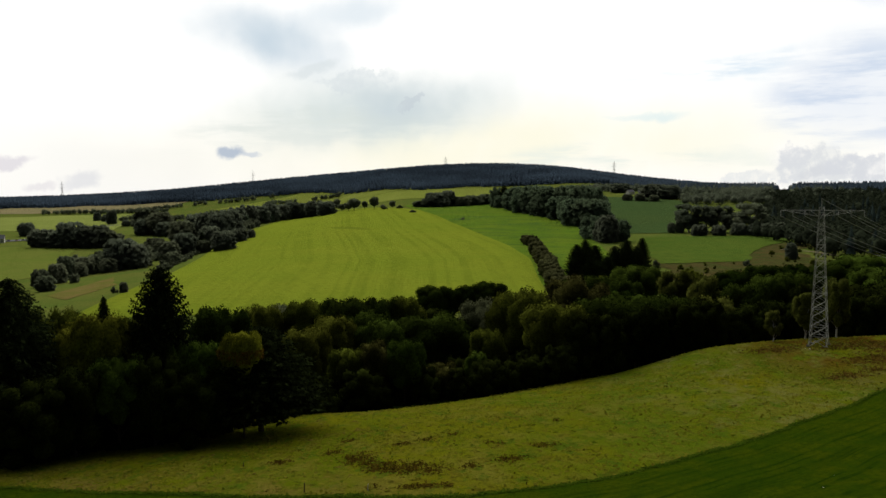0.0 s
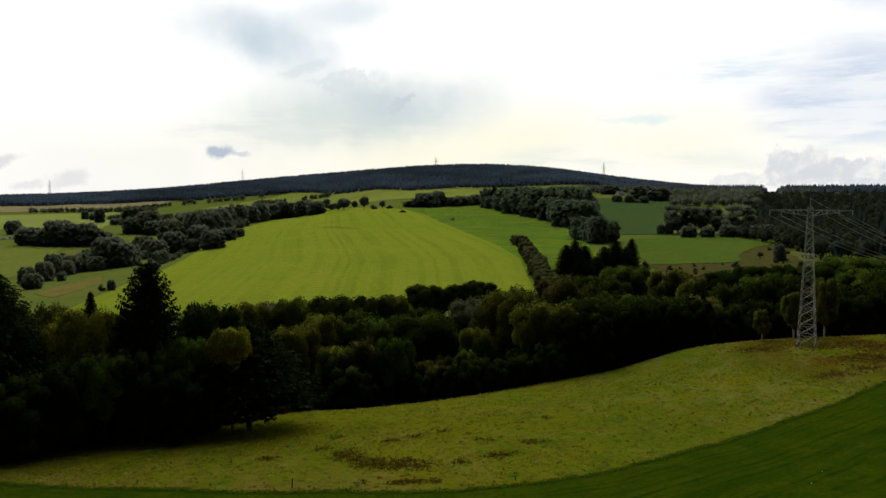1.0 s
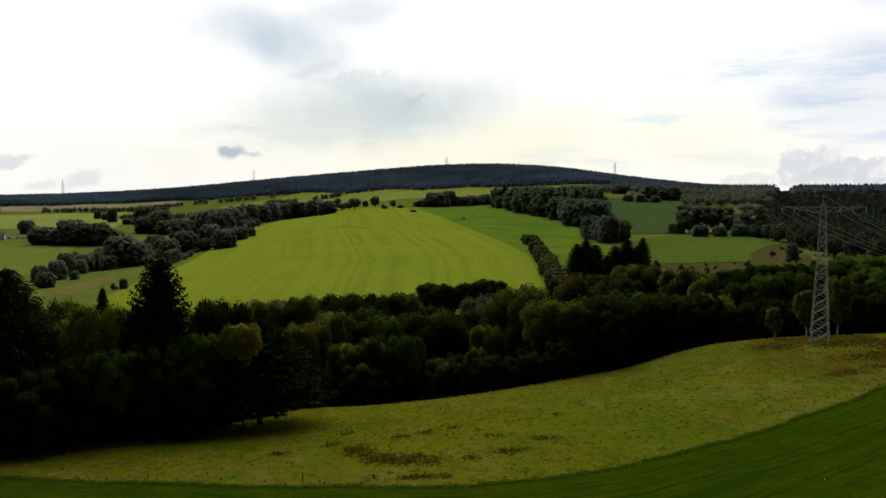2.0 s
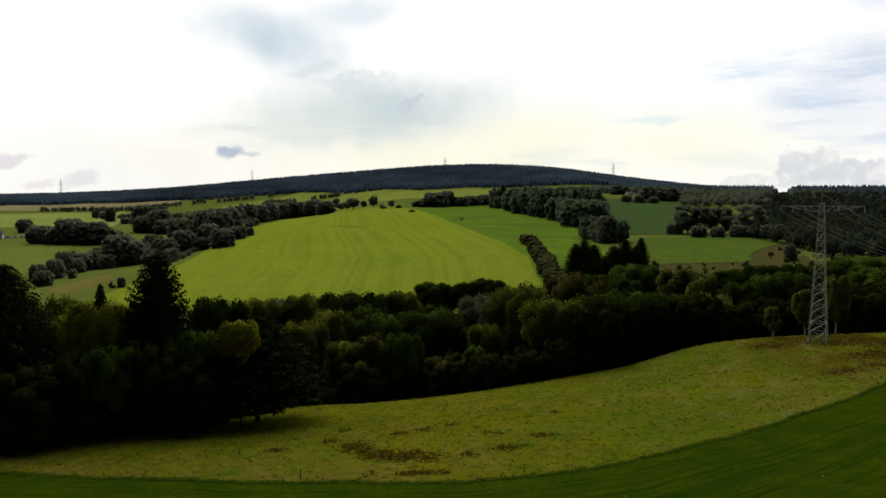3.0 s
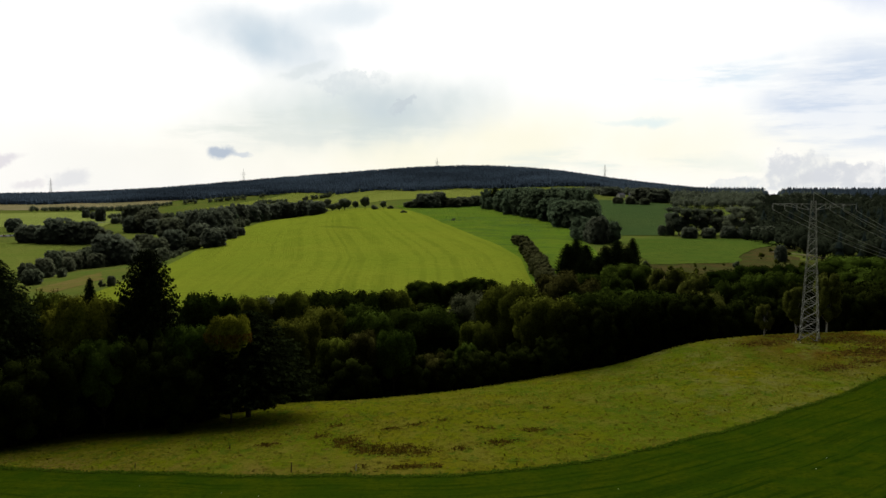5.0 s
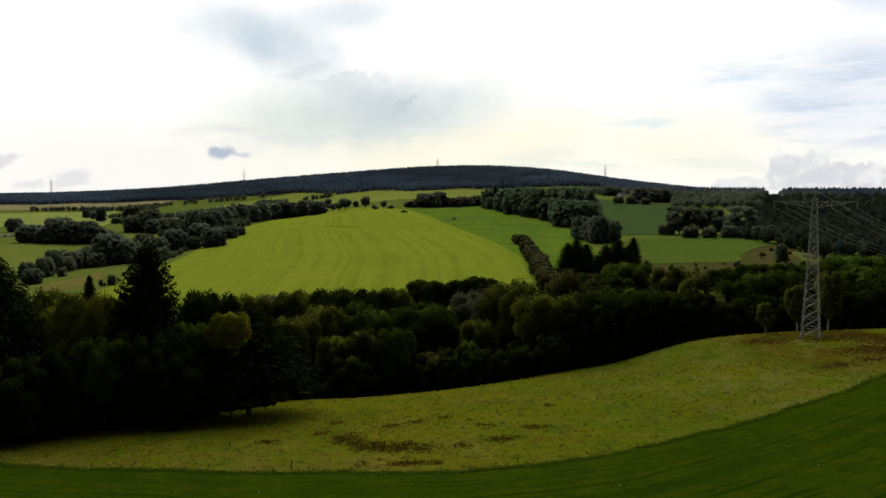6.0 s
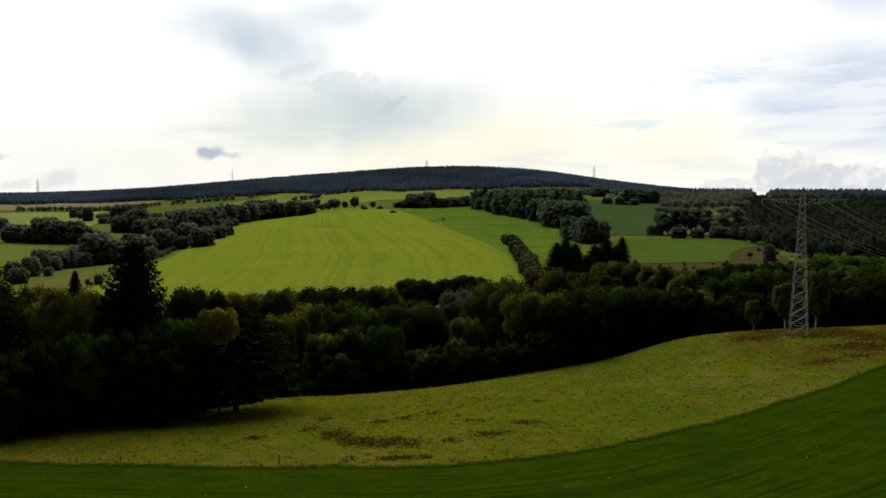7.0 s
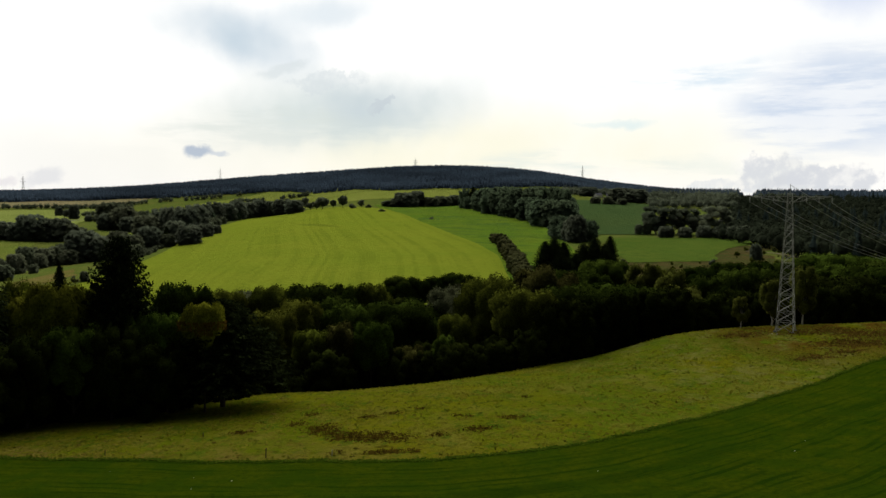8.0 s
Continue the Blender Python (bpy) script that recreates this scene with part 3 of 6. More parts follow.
def spruce(seed, whorls, per, material, fan=8, low=0.03, plump=0.85, droop=1.0, ragged=0.5, core=0.24):
    """A conifer 1 m high and 1 m wide at the base: straight trunk, drooping whorls of needled boughs."""
    rng = np.random.default_rng(seed)
    thing = new("spruce_tree")
    v, f = tube([(0, 0, -0.02), (0.004, 0, 0.5), (0, 0, 0.99)], (0.020, 0.012, 0.001))
    mesh_object("trunk", v, f, M["bark"], thing)
    cen, nor, siz, alo = [], [], [], []
    for k in range(whorls):
        s = (k + rng.uniform(-0.3, 0.3)) / whorls
        z = low + (0.985 - low) * max(s, 0)
        reach = 0.5 * (1 - max(s, 0)) ** plump + 0.012
        if s < 0.12:
            reach *= 0.8 + 1.6 * max(s, 0)
        a0 = rng.uniform(0, 7)
        count = max(4, round(per * (0.5 + 0.5 * (1 - s))))
        for j in range(count):
            a = a0 + 2 * math.pi * j / count + rng.normal(0, 0.22)
            L = reach * (1.1 - ragged * rng.uniform(0, 1))
            out = np.array([math.cos(a), math.sin(a), 0])
            side = np.array([-out[1], out[0], 0])
            for q in range(fan):
                r = (q + 0.6) / fan
                drop = droop * (-0.10 * L * r - 0.22 * L * r * r) + (0.10 + 0.5 * (1 - droop)) * L * max(r - 0.7, 0)
                for sgn in (-1, 1):
                    c = out * L * r + side * sgn * L * rng.uniform(0.05, 0.17) * (1.15 - r) + np.array([0, 0, z + drop + rng.normal(0, 0.006)])
                    cen.append(c)
                    nor.append(np.array([0, 0, 1.0]) + out * 0.35 + side * sgn * rng.uniform(0.1, 0.8) + rng.normal(0, 0.65, 3))
                    siz.append((0.058 * L + 0.009) * rng.uniform(0.7, 1.4))
                    alo.append(out + side * sgn * 0.7 + np.array([0, 0, -0.35]))
    v, f = cards(np.array(cen), np.array(nor), np.array(siz), rng, 0.62, np.array(alo))
    heart = [(0, 0, low + (0.96 - low) * q) for q in (0.02, 0.2, 0.4, 0.6, 0.8, 1.0)]
    hv, hf = tube(heart, [core * (1 - q) ** plump + 0.002 for q in (0.02, 0.2, 0.4, 0.6, 0.8, 1.0)], 9)
    hv = np.array([tuple(p) for p in hv]) * np.append(rng.uniform(0.85, 1.15, (len(hv), 2)), np.ones((len(hv), 1)), 1)
    mesh_object("crown", np.concatenate([v, hv]), [*f.tolist(), *([i + len(v) for i in q] for q in hf)], material, thing)
    return thing


def bush(seed, leaves, size, material, lobes=9):
    """A shrub 1 m high and 1 m wide, leafy to the ground on a few stems."""
    rng = np.random.default_rng(seed)
    thing = new("shrub")
    pieces, centres, radii = [], [], []
    for k in range(lobes):
        a, rad = rng.uniform(0, 2 * math.pi), 0.34 * math.sqrt(rng.uniform(0, 1))
        r = rng.uniform(0.16, 0.26)
        c = (rad * math.cos(a), rad * math.sin(a), r * 0.7 if k % 2 else rng.uniform(0.2, 0.98 - r * 0.9) * (1 - 0.6 * rad))
        centres.append(c)
        radii.append(r)
        pieces.append(tube([(c[0] * 0.2, c[1] * 0.2, -0.03), (c[0] * 0.7, c[1] * 0.7, c[2] * 0.6), c], (0.02, 0.012, 0.004), 5))
    v, f = join(pieces)
    mesh_object("woody_base", v, f, M["bark"], thing)
    centres, radii = np.array(centres), np.array(radii)
    pick = rng.choice(lobes, leaves)
    d = rng.normal(size=(leaves, 3))
    d /= np.linalg.norm(d, axis=1, keepdims=True)
    p = centres[pick] + d * (radii[pick] * rng.uniform(0.78, 1.12, leaves))[:, None]
    p[:, 2] = np.maximum(p[:, 2], 0.02)
    middle = np.array([0, 0, 0.25])
    soft = leafy(p, d, middle, rng)
    nrm = soft + rng.normal(0, 0.4, (leaves, 3))
    nrm *= np.where((nrm * soft).sum(1, keepdims=True) < 0, -1, 1)
    v, f = cards(p, nrm, size * rng.uniform(0.6, 1.3, leaves), rng)
    hv, hf, hw = hearts(centres, radii * 0.80, rng, 2)
    mesh_object("crown", np.concatenate([v, hv]), [*f.tolist(), *(hf + len(v)).tolist()], material, thing,
                soft=np.concatenate([np.repeat(soft, 4, 0), leafy(hv, hw, middle, rng)]))
    return thing


# one pattern of each kind and a few variants; the standing plants are copies, and the patterns go at the end
PATTERN = {
    "fir": [spruce(s, 64, 20, M["needle"], 16, 0.03, 0.60, 0.8, 0.38) for s in (1, 2)],
    "bluntfir": [spruce(6, 60, 22, M["needle"], 16, 0.03, 0.45, 0.25, 0.36)],
    "darkfir": [spruce(s, 54, 20, M["needle"], 13, 0.03, 0.48, 0.3, 0.42, 0.28) for s in (3, 4)],
    "edgefir": [spruce(5, 52, 20, M["needle_edge"], 16, 0.27, 0.46, 0.6)],
    "green": [broadleaf(s, 9500, 0.030, M["bark"], M["leaf"], 0.36, lobes=20, dome=0.95) for s in (11, 12, 13)],
    "dark": [broadleaf(s, 6500, 0.036, M["bark"], M["leaf_dark_shaded"], 0.04, lobes=20, dome=0.95) for s in (21, 22, 23)],
    "olive": [broadleaf(s, 9500, 0.030, M["bark"], M["leaf_olive"], 0.38, lobes=18, dome=1.0) for s in (31, 32, 33)],
    "mid": [broadleaf(s, 8500, 0.032, M["bark"], M["leaf_mid"], 0.22, lobes=17, dome=1.05) for s in (26, 27, 28)],
    "greenf": [broadleaf(s, 13000, 0.023, M["bark"], M["leaf"], 0.30, lobes=24, dome=0.85) for s in (14, 15, 16)],
    "darkf": [broadleaf(s, 9000, 0.028, M["bark"], M["leaf_dark_shaded"], 0.04, lobes=24, dome=0.85) for s in (24, 25)],
    "olivef": [broadleaf(s, 13000, 0.023, M["bark"], M["leaf_olive"], 0.34, lobes=24, dome=0.85) for s in (34, 35)],
    "lime": [broadleaf(s, 13000, 0.023, M["bark"], M["leaf_lime"], 0.40, lobes=30, dome=1.0) for s in (36, 37)],
    "yellow": [broadleaf(41, 12000, 0.028, M["bark"], M["leaf_yellow"], 0.62, lobes=13, under=M["leaf_rust"], squash=0.6, dome=1.15)],
    "brown": [broadleaf(s, 9000, 0.030, M["bark"], M["leaf_brown"], 0.20, lobes=20, dome=0.9) for s in (51, 52)],
    "willow": [broadleaf(s, 9000, 0.030, M["bark"], M["leaf_willow"], 0.34, lobes=20, dome=0.9) for s in (61,)],
    "birch": [broadleaf(s, 7500, 0.031, M["birch_bark"], M["leaf_birch"], 0.20, 2, 24, 0.85, 0.12) for s in (71, 72)],
    "fieldtree": [broadleaf(s, 1600, 0.050, M["bark"], M["leaf_haze"], 0.30, 1, lobes=12, dome=1.0, own=0.35, up=0.5) for s in (151, 152, 153)],
    "fill": [broadleaf(s, 500, 0.060, M["bark"], M["leaf_dark_shaded"], 0.0, 1, lobes=14, dome=1.05) for s in (111, 112, 113)],
    "farfill": [broadleaf(s, 700, 0.050, M["bark"], M["leaf_haze"], -0.10, 1, lobes=30, dome=0.7, own=0.3, up=0.7) for s in (121, 122, 123)],
    "darkbush": [bush(s, 2000, 0.058, M["leaf_dark_shaded"]) for s in (83, 84)],
    "fargreen": [broadleaf(s, 2600, 0.034, M["bark"], M["leaf_haze"], -0.10, 1, lobes=110, dome=0.5, own=0.2, up=0.8) for s in (91, 92, 93, 94)],
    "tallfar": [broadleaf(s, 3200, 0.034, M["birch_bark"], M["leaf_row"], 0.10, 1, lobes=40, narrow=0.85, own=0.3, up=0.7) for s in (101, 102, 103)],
    "fardark": [broadleaf(s, 2600, 0.034, M["bark"], M["leaf_haze_dark"], -0.10, 1, lobes=110, dome=0.5, own=0.2, up=0.8) for s in (95, 96, 97)],
    "copse": [broadleaf(s, 2800, 0.032, M["bark"], M["leaf_copse_haze"], -0.10, 1, lobes=170, dome=0.40, own=0.15, up=0.9) for s in (141, 142, 143, 144)],
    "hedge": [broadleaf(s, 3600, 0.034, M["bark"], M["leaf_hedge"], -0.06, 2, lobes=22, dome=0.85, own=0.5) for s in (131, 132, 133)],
    "farbush": [bush(s, 900, 0.065, M["leaf_haze"]) for s in (98, 99)],
}
KIND = {
    "fir": ("spruce_tree", "tall dark spruce with drooping boughs in the valley wood", "spruce"),
    "bluntfir": ("spruce_tree", "tall black-green conifer with a blunt top and upturned boughs", "spruce"),
    "darkfir": ("spruce_tree", "nearly black spruce with a ragged top in a clump", "spruce"),
    "edgefir": ("spruce_tree", "broad dark spruce with bare lower trunk at the wood's edge", "spruce"),
    "green": ("broadleaf_tree", "mid-green broadleaf tree with a rounded crown in the wood", "tree"),
    "dark": ("broadleaf_tree", "dark green broadleaf tree with a dense crown in the wood", "tree"),
    "olive": ("broadleaf_tree", "olive-green broadleaf tree with a loose crown in the wood", "tree"),
    "mid": ("broadleaf_tree", "deep green broadleaf tree with a lumpy crown in the wood", "tree"),
    "greenf": ("broadleaf_tree", "mid-green broadleaf tree at the near edge of the wood", "tree"),
    "darkf": ("broadleaf_tree", "dark green broadleaf tree at the near edge of the wood", "tree"),
    "olivef": ("broadleaf_tree", "olive-green broadleaf tree at the near edge of the wood", "tree"),
    "lime": ("broadleaf_tree", "yellow-green broadleaf tree in front of the spruce", "tree"),
    "yellow": ("broadleaf_tree", "yellowing broadleaf tree, browning below, at the wood's edge", "tree"),
    "brown": ("broadleaf_tree", "small brownish broadleaf tree at the wood's edge", "tree"),
    "willow": ("willow_tree", "pale grey-green willow among darker trees", "willow"),
    "birch": ("birch_tree", "slim olive birch with hanging twigs in the wood", "birch"),
    "darkbush": ("shrub", "leafy shrub filling the wood's floor, shade put into its dark colour", "shrub"),
    "fargreen": ("broadleaf_tree", "broadleaf tree in a field hedge, greyed by painted haze", "tree"),
    "fieldtree": ("broadleaf_tree", "small round-headed tree on a bare trunk beyond the crop field", "tree"),
    "tallfar": ("broadleaf_tree", "tall airy tree with pale bare trunk beside the meadow", "tree"),
    "fardark": ("broadleaf_tree", "dark round-crowned tree beside a field", "tree"),
    "copse": ("broadleaf_tree", "dull green broadleaf tree in the copse beside the pasture", "tree"),
    "hedge": ("broadleaf_tree", "small olive-brown broadleaf tree in the hedge across the field", "tree"),
    "farbush": ("shrub", "hedge shrub along a field, greyed by painted haze", "shrub"),
}
plants = random.Random(7)


def plant(kind, x, y, tall, wide, group, label=""):
    """Stands one plant on the ground."""
    pattern = plants.choice(PATTERN[kind])
    tall = tall + float(dip(x, y))
    z = float(height(x, y)) - (0.14 * tall if kind.endswith("bush") else 0.1)
    m = pose(x, y, z, 0, 0, plants.uniform(0, 360)) @ Matrix.Diagonal((wide, wide * plants.uniform(0.92, 1.08), tall, 1))
    ob = copy_thing(pattern, m)
    name, words, category = KIND[kind]
    ob.name = name
    return tagged(ob, label or words, category, group)


def thicket(name, specs, material, label):
    """Lesser plants past counting, joined into one mesh: pattern kind, x, y, height, width."""
    verts, faces, lie, k = [], [], [], 0
    for kind, x, y, tall, wide in specs:
        pattern = plants.choice(PATTERN[kind])
        me = [o for o in pattern.children if o.name.startswith("crown")][0].data
        co = np.empty(len(me.vertices) * 3)
        me.vertices.foreach_get("co", co)
        a = plants.uniform(0, 6.28)
        turn = np.array([[math.cos(a), math.sin(a), 0], [-math.sin(a), math.cos(a), 0], [0, 0, 1]])
        co = co.reshape(-1, 3) @ turn
        soft = np.empty(len(me.vertices) * 3, np.float32)
        me.attributes["soft"].data.foreach_get("vector", soft)
        lie.append(soft.reshape(-1, 3) @ turn)
        verts.append(co * [wide, wide, tall] + [x, y, float(height(x, y)) - 0.1])
        faces.extend([i + k for i in p.vertices] for p in me.polygons)
        k += len(co)
    return tagged(mesh_object(name, np.concatenate(verts), faces, material, soft=np.concatenate(lie)), label, "thicket", "", "stuff")


# ---------------------------------------------------------------- the ground
def sheet(name, xs, ys, material, lift, label, category="", lane=None):
    """A draped piece of ground from grids of x and y."""
    z = height(xs, ys) + lift
    r, c = xs.shape
    verts = np.stack([xs, ys, z], -1).reshape(-1, 3)
    i = np.arange(r * c).reshape(r, c)
    faces = np.stack([i[:-1, :-1], i[:-1, 1:], i[1:, 1:], i[1:, :-1]], -1).reshape(-1, 4)
    ob = mesh_object(name, verts, faces, material, None, "", True)
    if lane is not None:
        ob.data.attributes.new("lane", "FLOAT", "POINT").data.foreach_set("value", lane.reshape(-1).astype(np.float32))
    return tagged(ob, label, category or name.replace("_", " "), "", "structure")


def graded(lo, hi, fine_lo, fine_hi, step, grow):
    out = list(np.arange(fine_lo, fine_hi + step / 2, step))
    s = step
    while out[-1] < hi:
        s *= grow
        out.append(min(out[-1] + s, hi))
    s = step
    while out[0] > lo:
        s *= grow
        out.insert(0, max(out[0] - s, lo))
    return np.array(out)


gx, gy = np.meshgrid(graded(-4600, 4600, -110, 130, 3.0, 1.055), graded(-900, 4800, 20, 300, 3.0, 1.035))
sheet("ground", gx, gy, M["ground"], 0.0, "rough green grassland rolling from hillside to horizon", "ground")


def mown_edge(x):
    """Where the mown field ends and the long meadow grass begins."""
    x = np.asarray(x, float)
    x = np.clip(x, -90, 110) - 4
    bend = np.where(x > 0, 0.85 * (np.sqrt(x * x + 18 ** 2) - 18), 0.30 * (np.sqrt(x * x + 14 ** 2) - 14))
    return 79.2 + bend + 0.3 * np.sin(x / 3.1) + 0.15 * np.sin(x / 1.3)


cols = graded(-300, 300, -70, 100, 1.0, 1.10)
rows_ = np.linspace(0, 1, 130) ** 0.8
far_edge = mown_edge(cols)
my = -60 + (far_edge + 60)[None, :] * rows_[:, None]
mx = np.repeat(cols[None, :], len(rows_), 0)
sheet("mown_field", mx, my, M["mown"], 0.05, "dark green mown grass with faint mowing lines", "field", (my - far_edge[None, :]))
rows_ = np.linspace(0, 1, 120) ** 1.15
top_edge = crest(cols) + 26
my = far_edge[None, :] + (top_edge - far_edge)[None, :] * rows_[:, None]
mx = np.repeat(cols[None, :], len(rows_), 0)
sheet("meadow", mx, my, M["meadow"], 0.055 + 0.12 * ease(0, 1.8, my - far_edge[None, :]) + 0.04 * ease(0, 3, my - far_edge[None, :]) * np.sin(mx * 1.7) * np.sin(my * 1.3), "yellow-green unmown meadow with tufts and brown weeds", "meadow", my - far_edge[None, :])

# the large crop field across the valley
s = np.linspace(0, 1, 90)[:, None]
fy = 300 + 1225 * s
left = np.interp(fy, (300, 368, 510, 760, 1244, 1530), (-146, -153, -172, -218, -295, -312))
right = np.interp(fy, (300, 402, 514, 620, 742, 898, 1104, 1230, 1530), (44, 50, 56, 50, 34, 10, -19, -40, -190))
k = np.linspace(0, 1, 60)[None, :]
fx = left + (right - left) * k
fy = np.repeat(fy, 60, 1) + 6 * np.sin(k * 9)
sheet("crop_field", fx, fy, M["crop"], 0.25 + fy * 0.0002, "large yellow-green field with faint drilling lines", "field", 290 * k + 0 * fy + 14 * np.sin((fy - 300) / 300))


def quad_field(name, a, b, c, d, material, label, n=40, ragged=4.0, lift=0.2):
    """A field with four corners in the plan and slightly ragged sides."""
    u, v = np.meshgrid(np.linspace(0, 1, n), np.linspace(0, 1, n))
    p = [np.array(q, float) for q in (a, b, c, d)]
    xy = sum(w[..., None] * q for w, q in zip(((1 - u) * (1 - v), u * (1 - v), u * v, (1 - u) * v), p))
    x, y = xy[..., 0], xy[..., 1]
    x, y = x + ragged * np.sin(y / 37 + x / 90), y + ragged * np.sin(x / 29)
    x, y = x + 0.35 * ragged * np.sin(y / 6.3 + 1) * np.sin(x / 11), y + 0.35 * ragged * np.sin(x / 4.7) * np.sin(x / 13 + 2)
    sheet(name, x, y, material, lift + y * 0.0003, label, "field")


# the pasture fills the tongue between the crop field and the copse
s = np.linspace(0, 1, 70)[:, None]
fy = 395 + 1005 * s
left = np.interp(fy, (395, 402, 514, 620, 742, 898, 1104, 1230, 1400), (46, 46, 50, 44, 28, 4, -25, -46, -68))
right = np.interp(fy, (395, 470, 668, 766, 900, 1230, 1400), (90, 105, 126, 146, 170, 125, 100))
k = np.linspace(0, 1, 30)[None, :]
sheet("pasture", left + (right - left) * k, np.repeat(fy, 30, 1) + 4 * np.sin(k * 11), M["pasture"], 0.2 + fy * 0.0002, "bright green pasture with a marshy darker band", "field", np.repeat(fy, 30, 1) + 60 * k)
quad_field("meadow_far", (128, 486), (182, 480), (300, 690), (165, 680), M["far_meadow"], "flat green meadow beyond the spruces", 40, 4.0, 0.4)
quad_field("green_field", (160, 735), (216, 722), (345, 1140), (238, 1290), M["green_field"], "dark green sloping field between tree rows")
quad_field("rough_pasture", (105, 400), (200, 410), (300, 640), (118, 500), M["heath"], "brownish rough pasture with rushes", 60, 13, 0.12)
quad_field("strip_field", (-560, 1900), (-150, 1600), (120, 1740), (145, 1925), M["strip"], "pale yellow-green field below the forest")
quad_field("strip_field_upper", (-560, 1905), (145, 1930), (100, 1960), (-370, 2150), M["strip"], "pale yellow-green field below the forest")
quad_field("valley_field", (-300, 520), (-300, 632), (-410, 895), (-620, 890), M["valley_grass"], "green meadow in the side valley")
quad_field("lowland_field", (-730, 1280), (-500, 1180), (-690, 1860), (-1000, 1760), M["pale_field"], "pale green lowland field")
quad_field("stubble_field", (-1100, 1880), (-740, 1900), (-660, 2110), (-1350, 2360), M["stubble"], "tan stubble field below the forest")
quad_field("side_field", (-202, 400), (-178, 366), (-180, 440), (-208, 510), M["dry_grass"], "tan rough grass beside the crop field", 40, 3, 0.06)

# ---------------------------------------------------------------- the standing trees: kind, x, y, height, crown width
WOOD_LEFT = [
    ("fir", -62.1, 113.0, 26.2, 26.0),
    ("bluntfir", -43.4, 121.0, 27.0, 15.5),
    ("fir", -50.7, 118.0, 23.0, 7.5),
    ("lime", -51.4, 118.0, 19.7, 9.6),
    ("lime", -54.7, 117.0, 18.1, 7.0),
    ("olivef", -48.5, 122.0, 18.9, 8.5),
    ("greenf", -39.3, 119.0, 15.0, 7.4),
    ("greenf", -35.7, 118.0, 14.8, 6.6),
    ("mid", -41.9, 150.0, 23.3, 12.6),
    ("yellow", -30.0, 117.0, 17.0, 6.2),
    ("edgefir", -28.6, 122.0, 17.0, 23.0),
    ("olivef", -66.4, 135.0, 22.8, 10.3),
    ("darkf", -42.2, 114.0, 13.6, 8.7),
    ("greenf", -47.0, 113.0, 13.8, 9.7),
    ("darkf", -36.2, 114.0, 10.9, 9.8),
    ("darkf", -51.5, 109.0, 12.7, 9.4),
    ("darkf", -55.4, 106.0, 11.6, 12.1),
]
WOOD_MIDDLE = [
    ("willow", -48.5, 240.0, 16.5, 12.6),
    ("olive", -38.9, 225.0, 20.0, 14.0),
    ("mid", -26.7, 225.0, 20.9, 20.4),
    ("mid", -17.1, 225.0, 20.2, 12.5),
    ("olive", -11.6, 226.0, 20.3, 12.6),
    ("mid", -4, 290, 13.0, 14.6),
    ("mid", 3, 288, 12.2, 8.6),
    ("mid", 9.5, 290, 13.0, 10.6),
    ("mid", 17.5, 291, 14.4, 15.0),
    ("olive", -27.1, 190.0, 20.9, 12.9),
    ("olive", -31.2, 180.0, 19.3, 12.0),
    ("brown", -14.1, 165.0, 13.5, 10.0),
    ("green", -8.4, 163.0, 12.4, 8.4),
    ("brown", -0.5, 168.5, 7.0, 9.4),
    ("green", 6.9, 167.5, 7.8, 5.4),
    ("olive", -20.0, 164.0, 12.6, 9.0),
    ("willow", 10.4, 213.0, 21.5, 15.5),
    ("olive", 10.2, 185.0, 14.1, 9.9),
    ("mid", -2.5, 205.0, 19.0, 23.5),
    ("olive", -51.0, 220.0, 19.6, 12.1),
    ("mid", -20.3, 205.0, 19.6, 16.6),
    ("green", -15.2, 190.0, 19.3, 12.7),
]
WOOD_RIGHT = [
    ("olive", 19.5, 200.0, 23.9, 17.6),
    ("brown", 38.2, 230.0, 25.3, 23.1),
    ("mid", 50, 300, 14.0, 17.0),
    ("mid", 61, 312, 13.5, 16.0),
    ("mid", 56, 262, 16.0, 14.0),
    ("olive", 25.2, 180.0, 16.5, 15.8),
    ("green", 74, 300, 19.2, 20.6),
    ("mid", 64, 280, 16.8, 13.4),
    ("birch", 82, 280, 20.2, 17.1),
    ("birch", 89, 270, 19.9, 14.4),
    ("mid", 52.0, 210.0, 21.3, 23.1),
    ("birch", 69.5, 205.0, 19.5, 16.6),
    ("mid", 63.2, 215.0, 20.7, 16.4),
    ("mid", 38.8, 200.0, 19.9, 17.2),
    ("mid", 91.6, 240.0, 21.6, 16.0),
    ("green", 106, 260, 20.9, 14.9),
    ("green", 117, 270, 20.3, 15.5),
    ("birch", 70.1, 168.0, 7.0, 4.8),
    ("birch", 84.4, 170.0, 13.2, 7.1),
    ("birch", 77.8, 170.0, 10.3, 6.5),
    ("dark", 77.9, 205.0, 16.1, 13.7),
    ("dark", 114.6, 250.0, 19.9, 14.3),
]
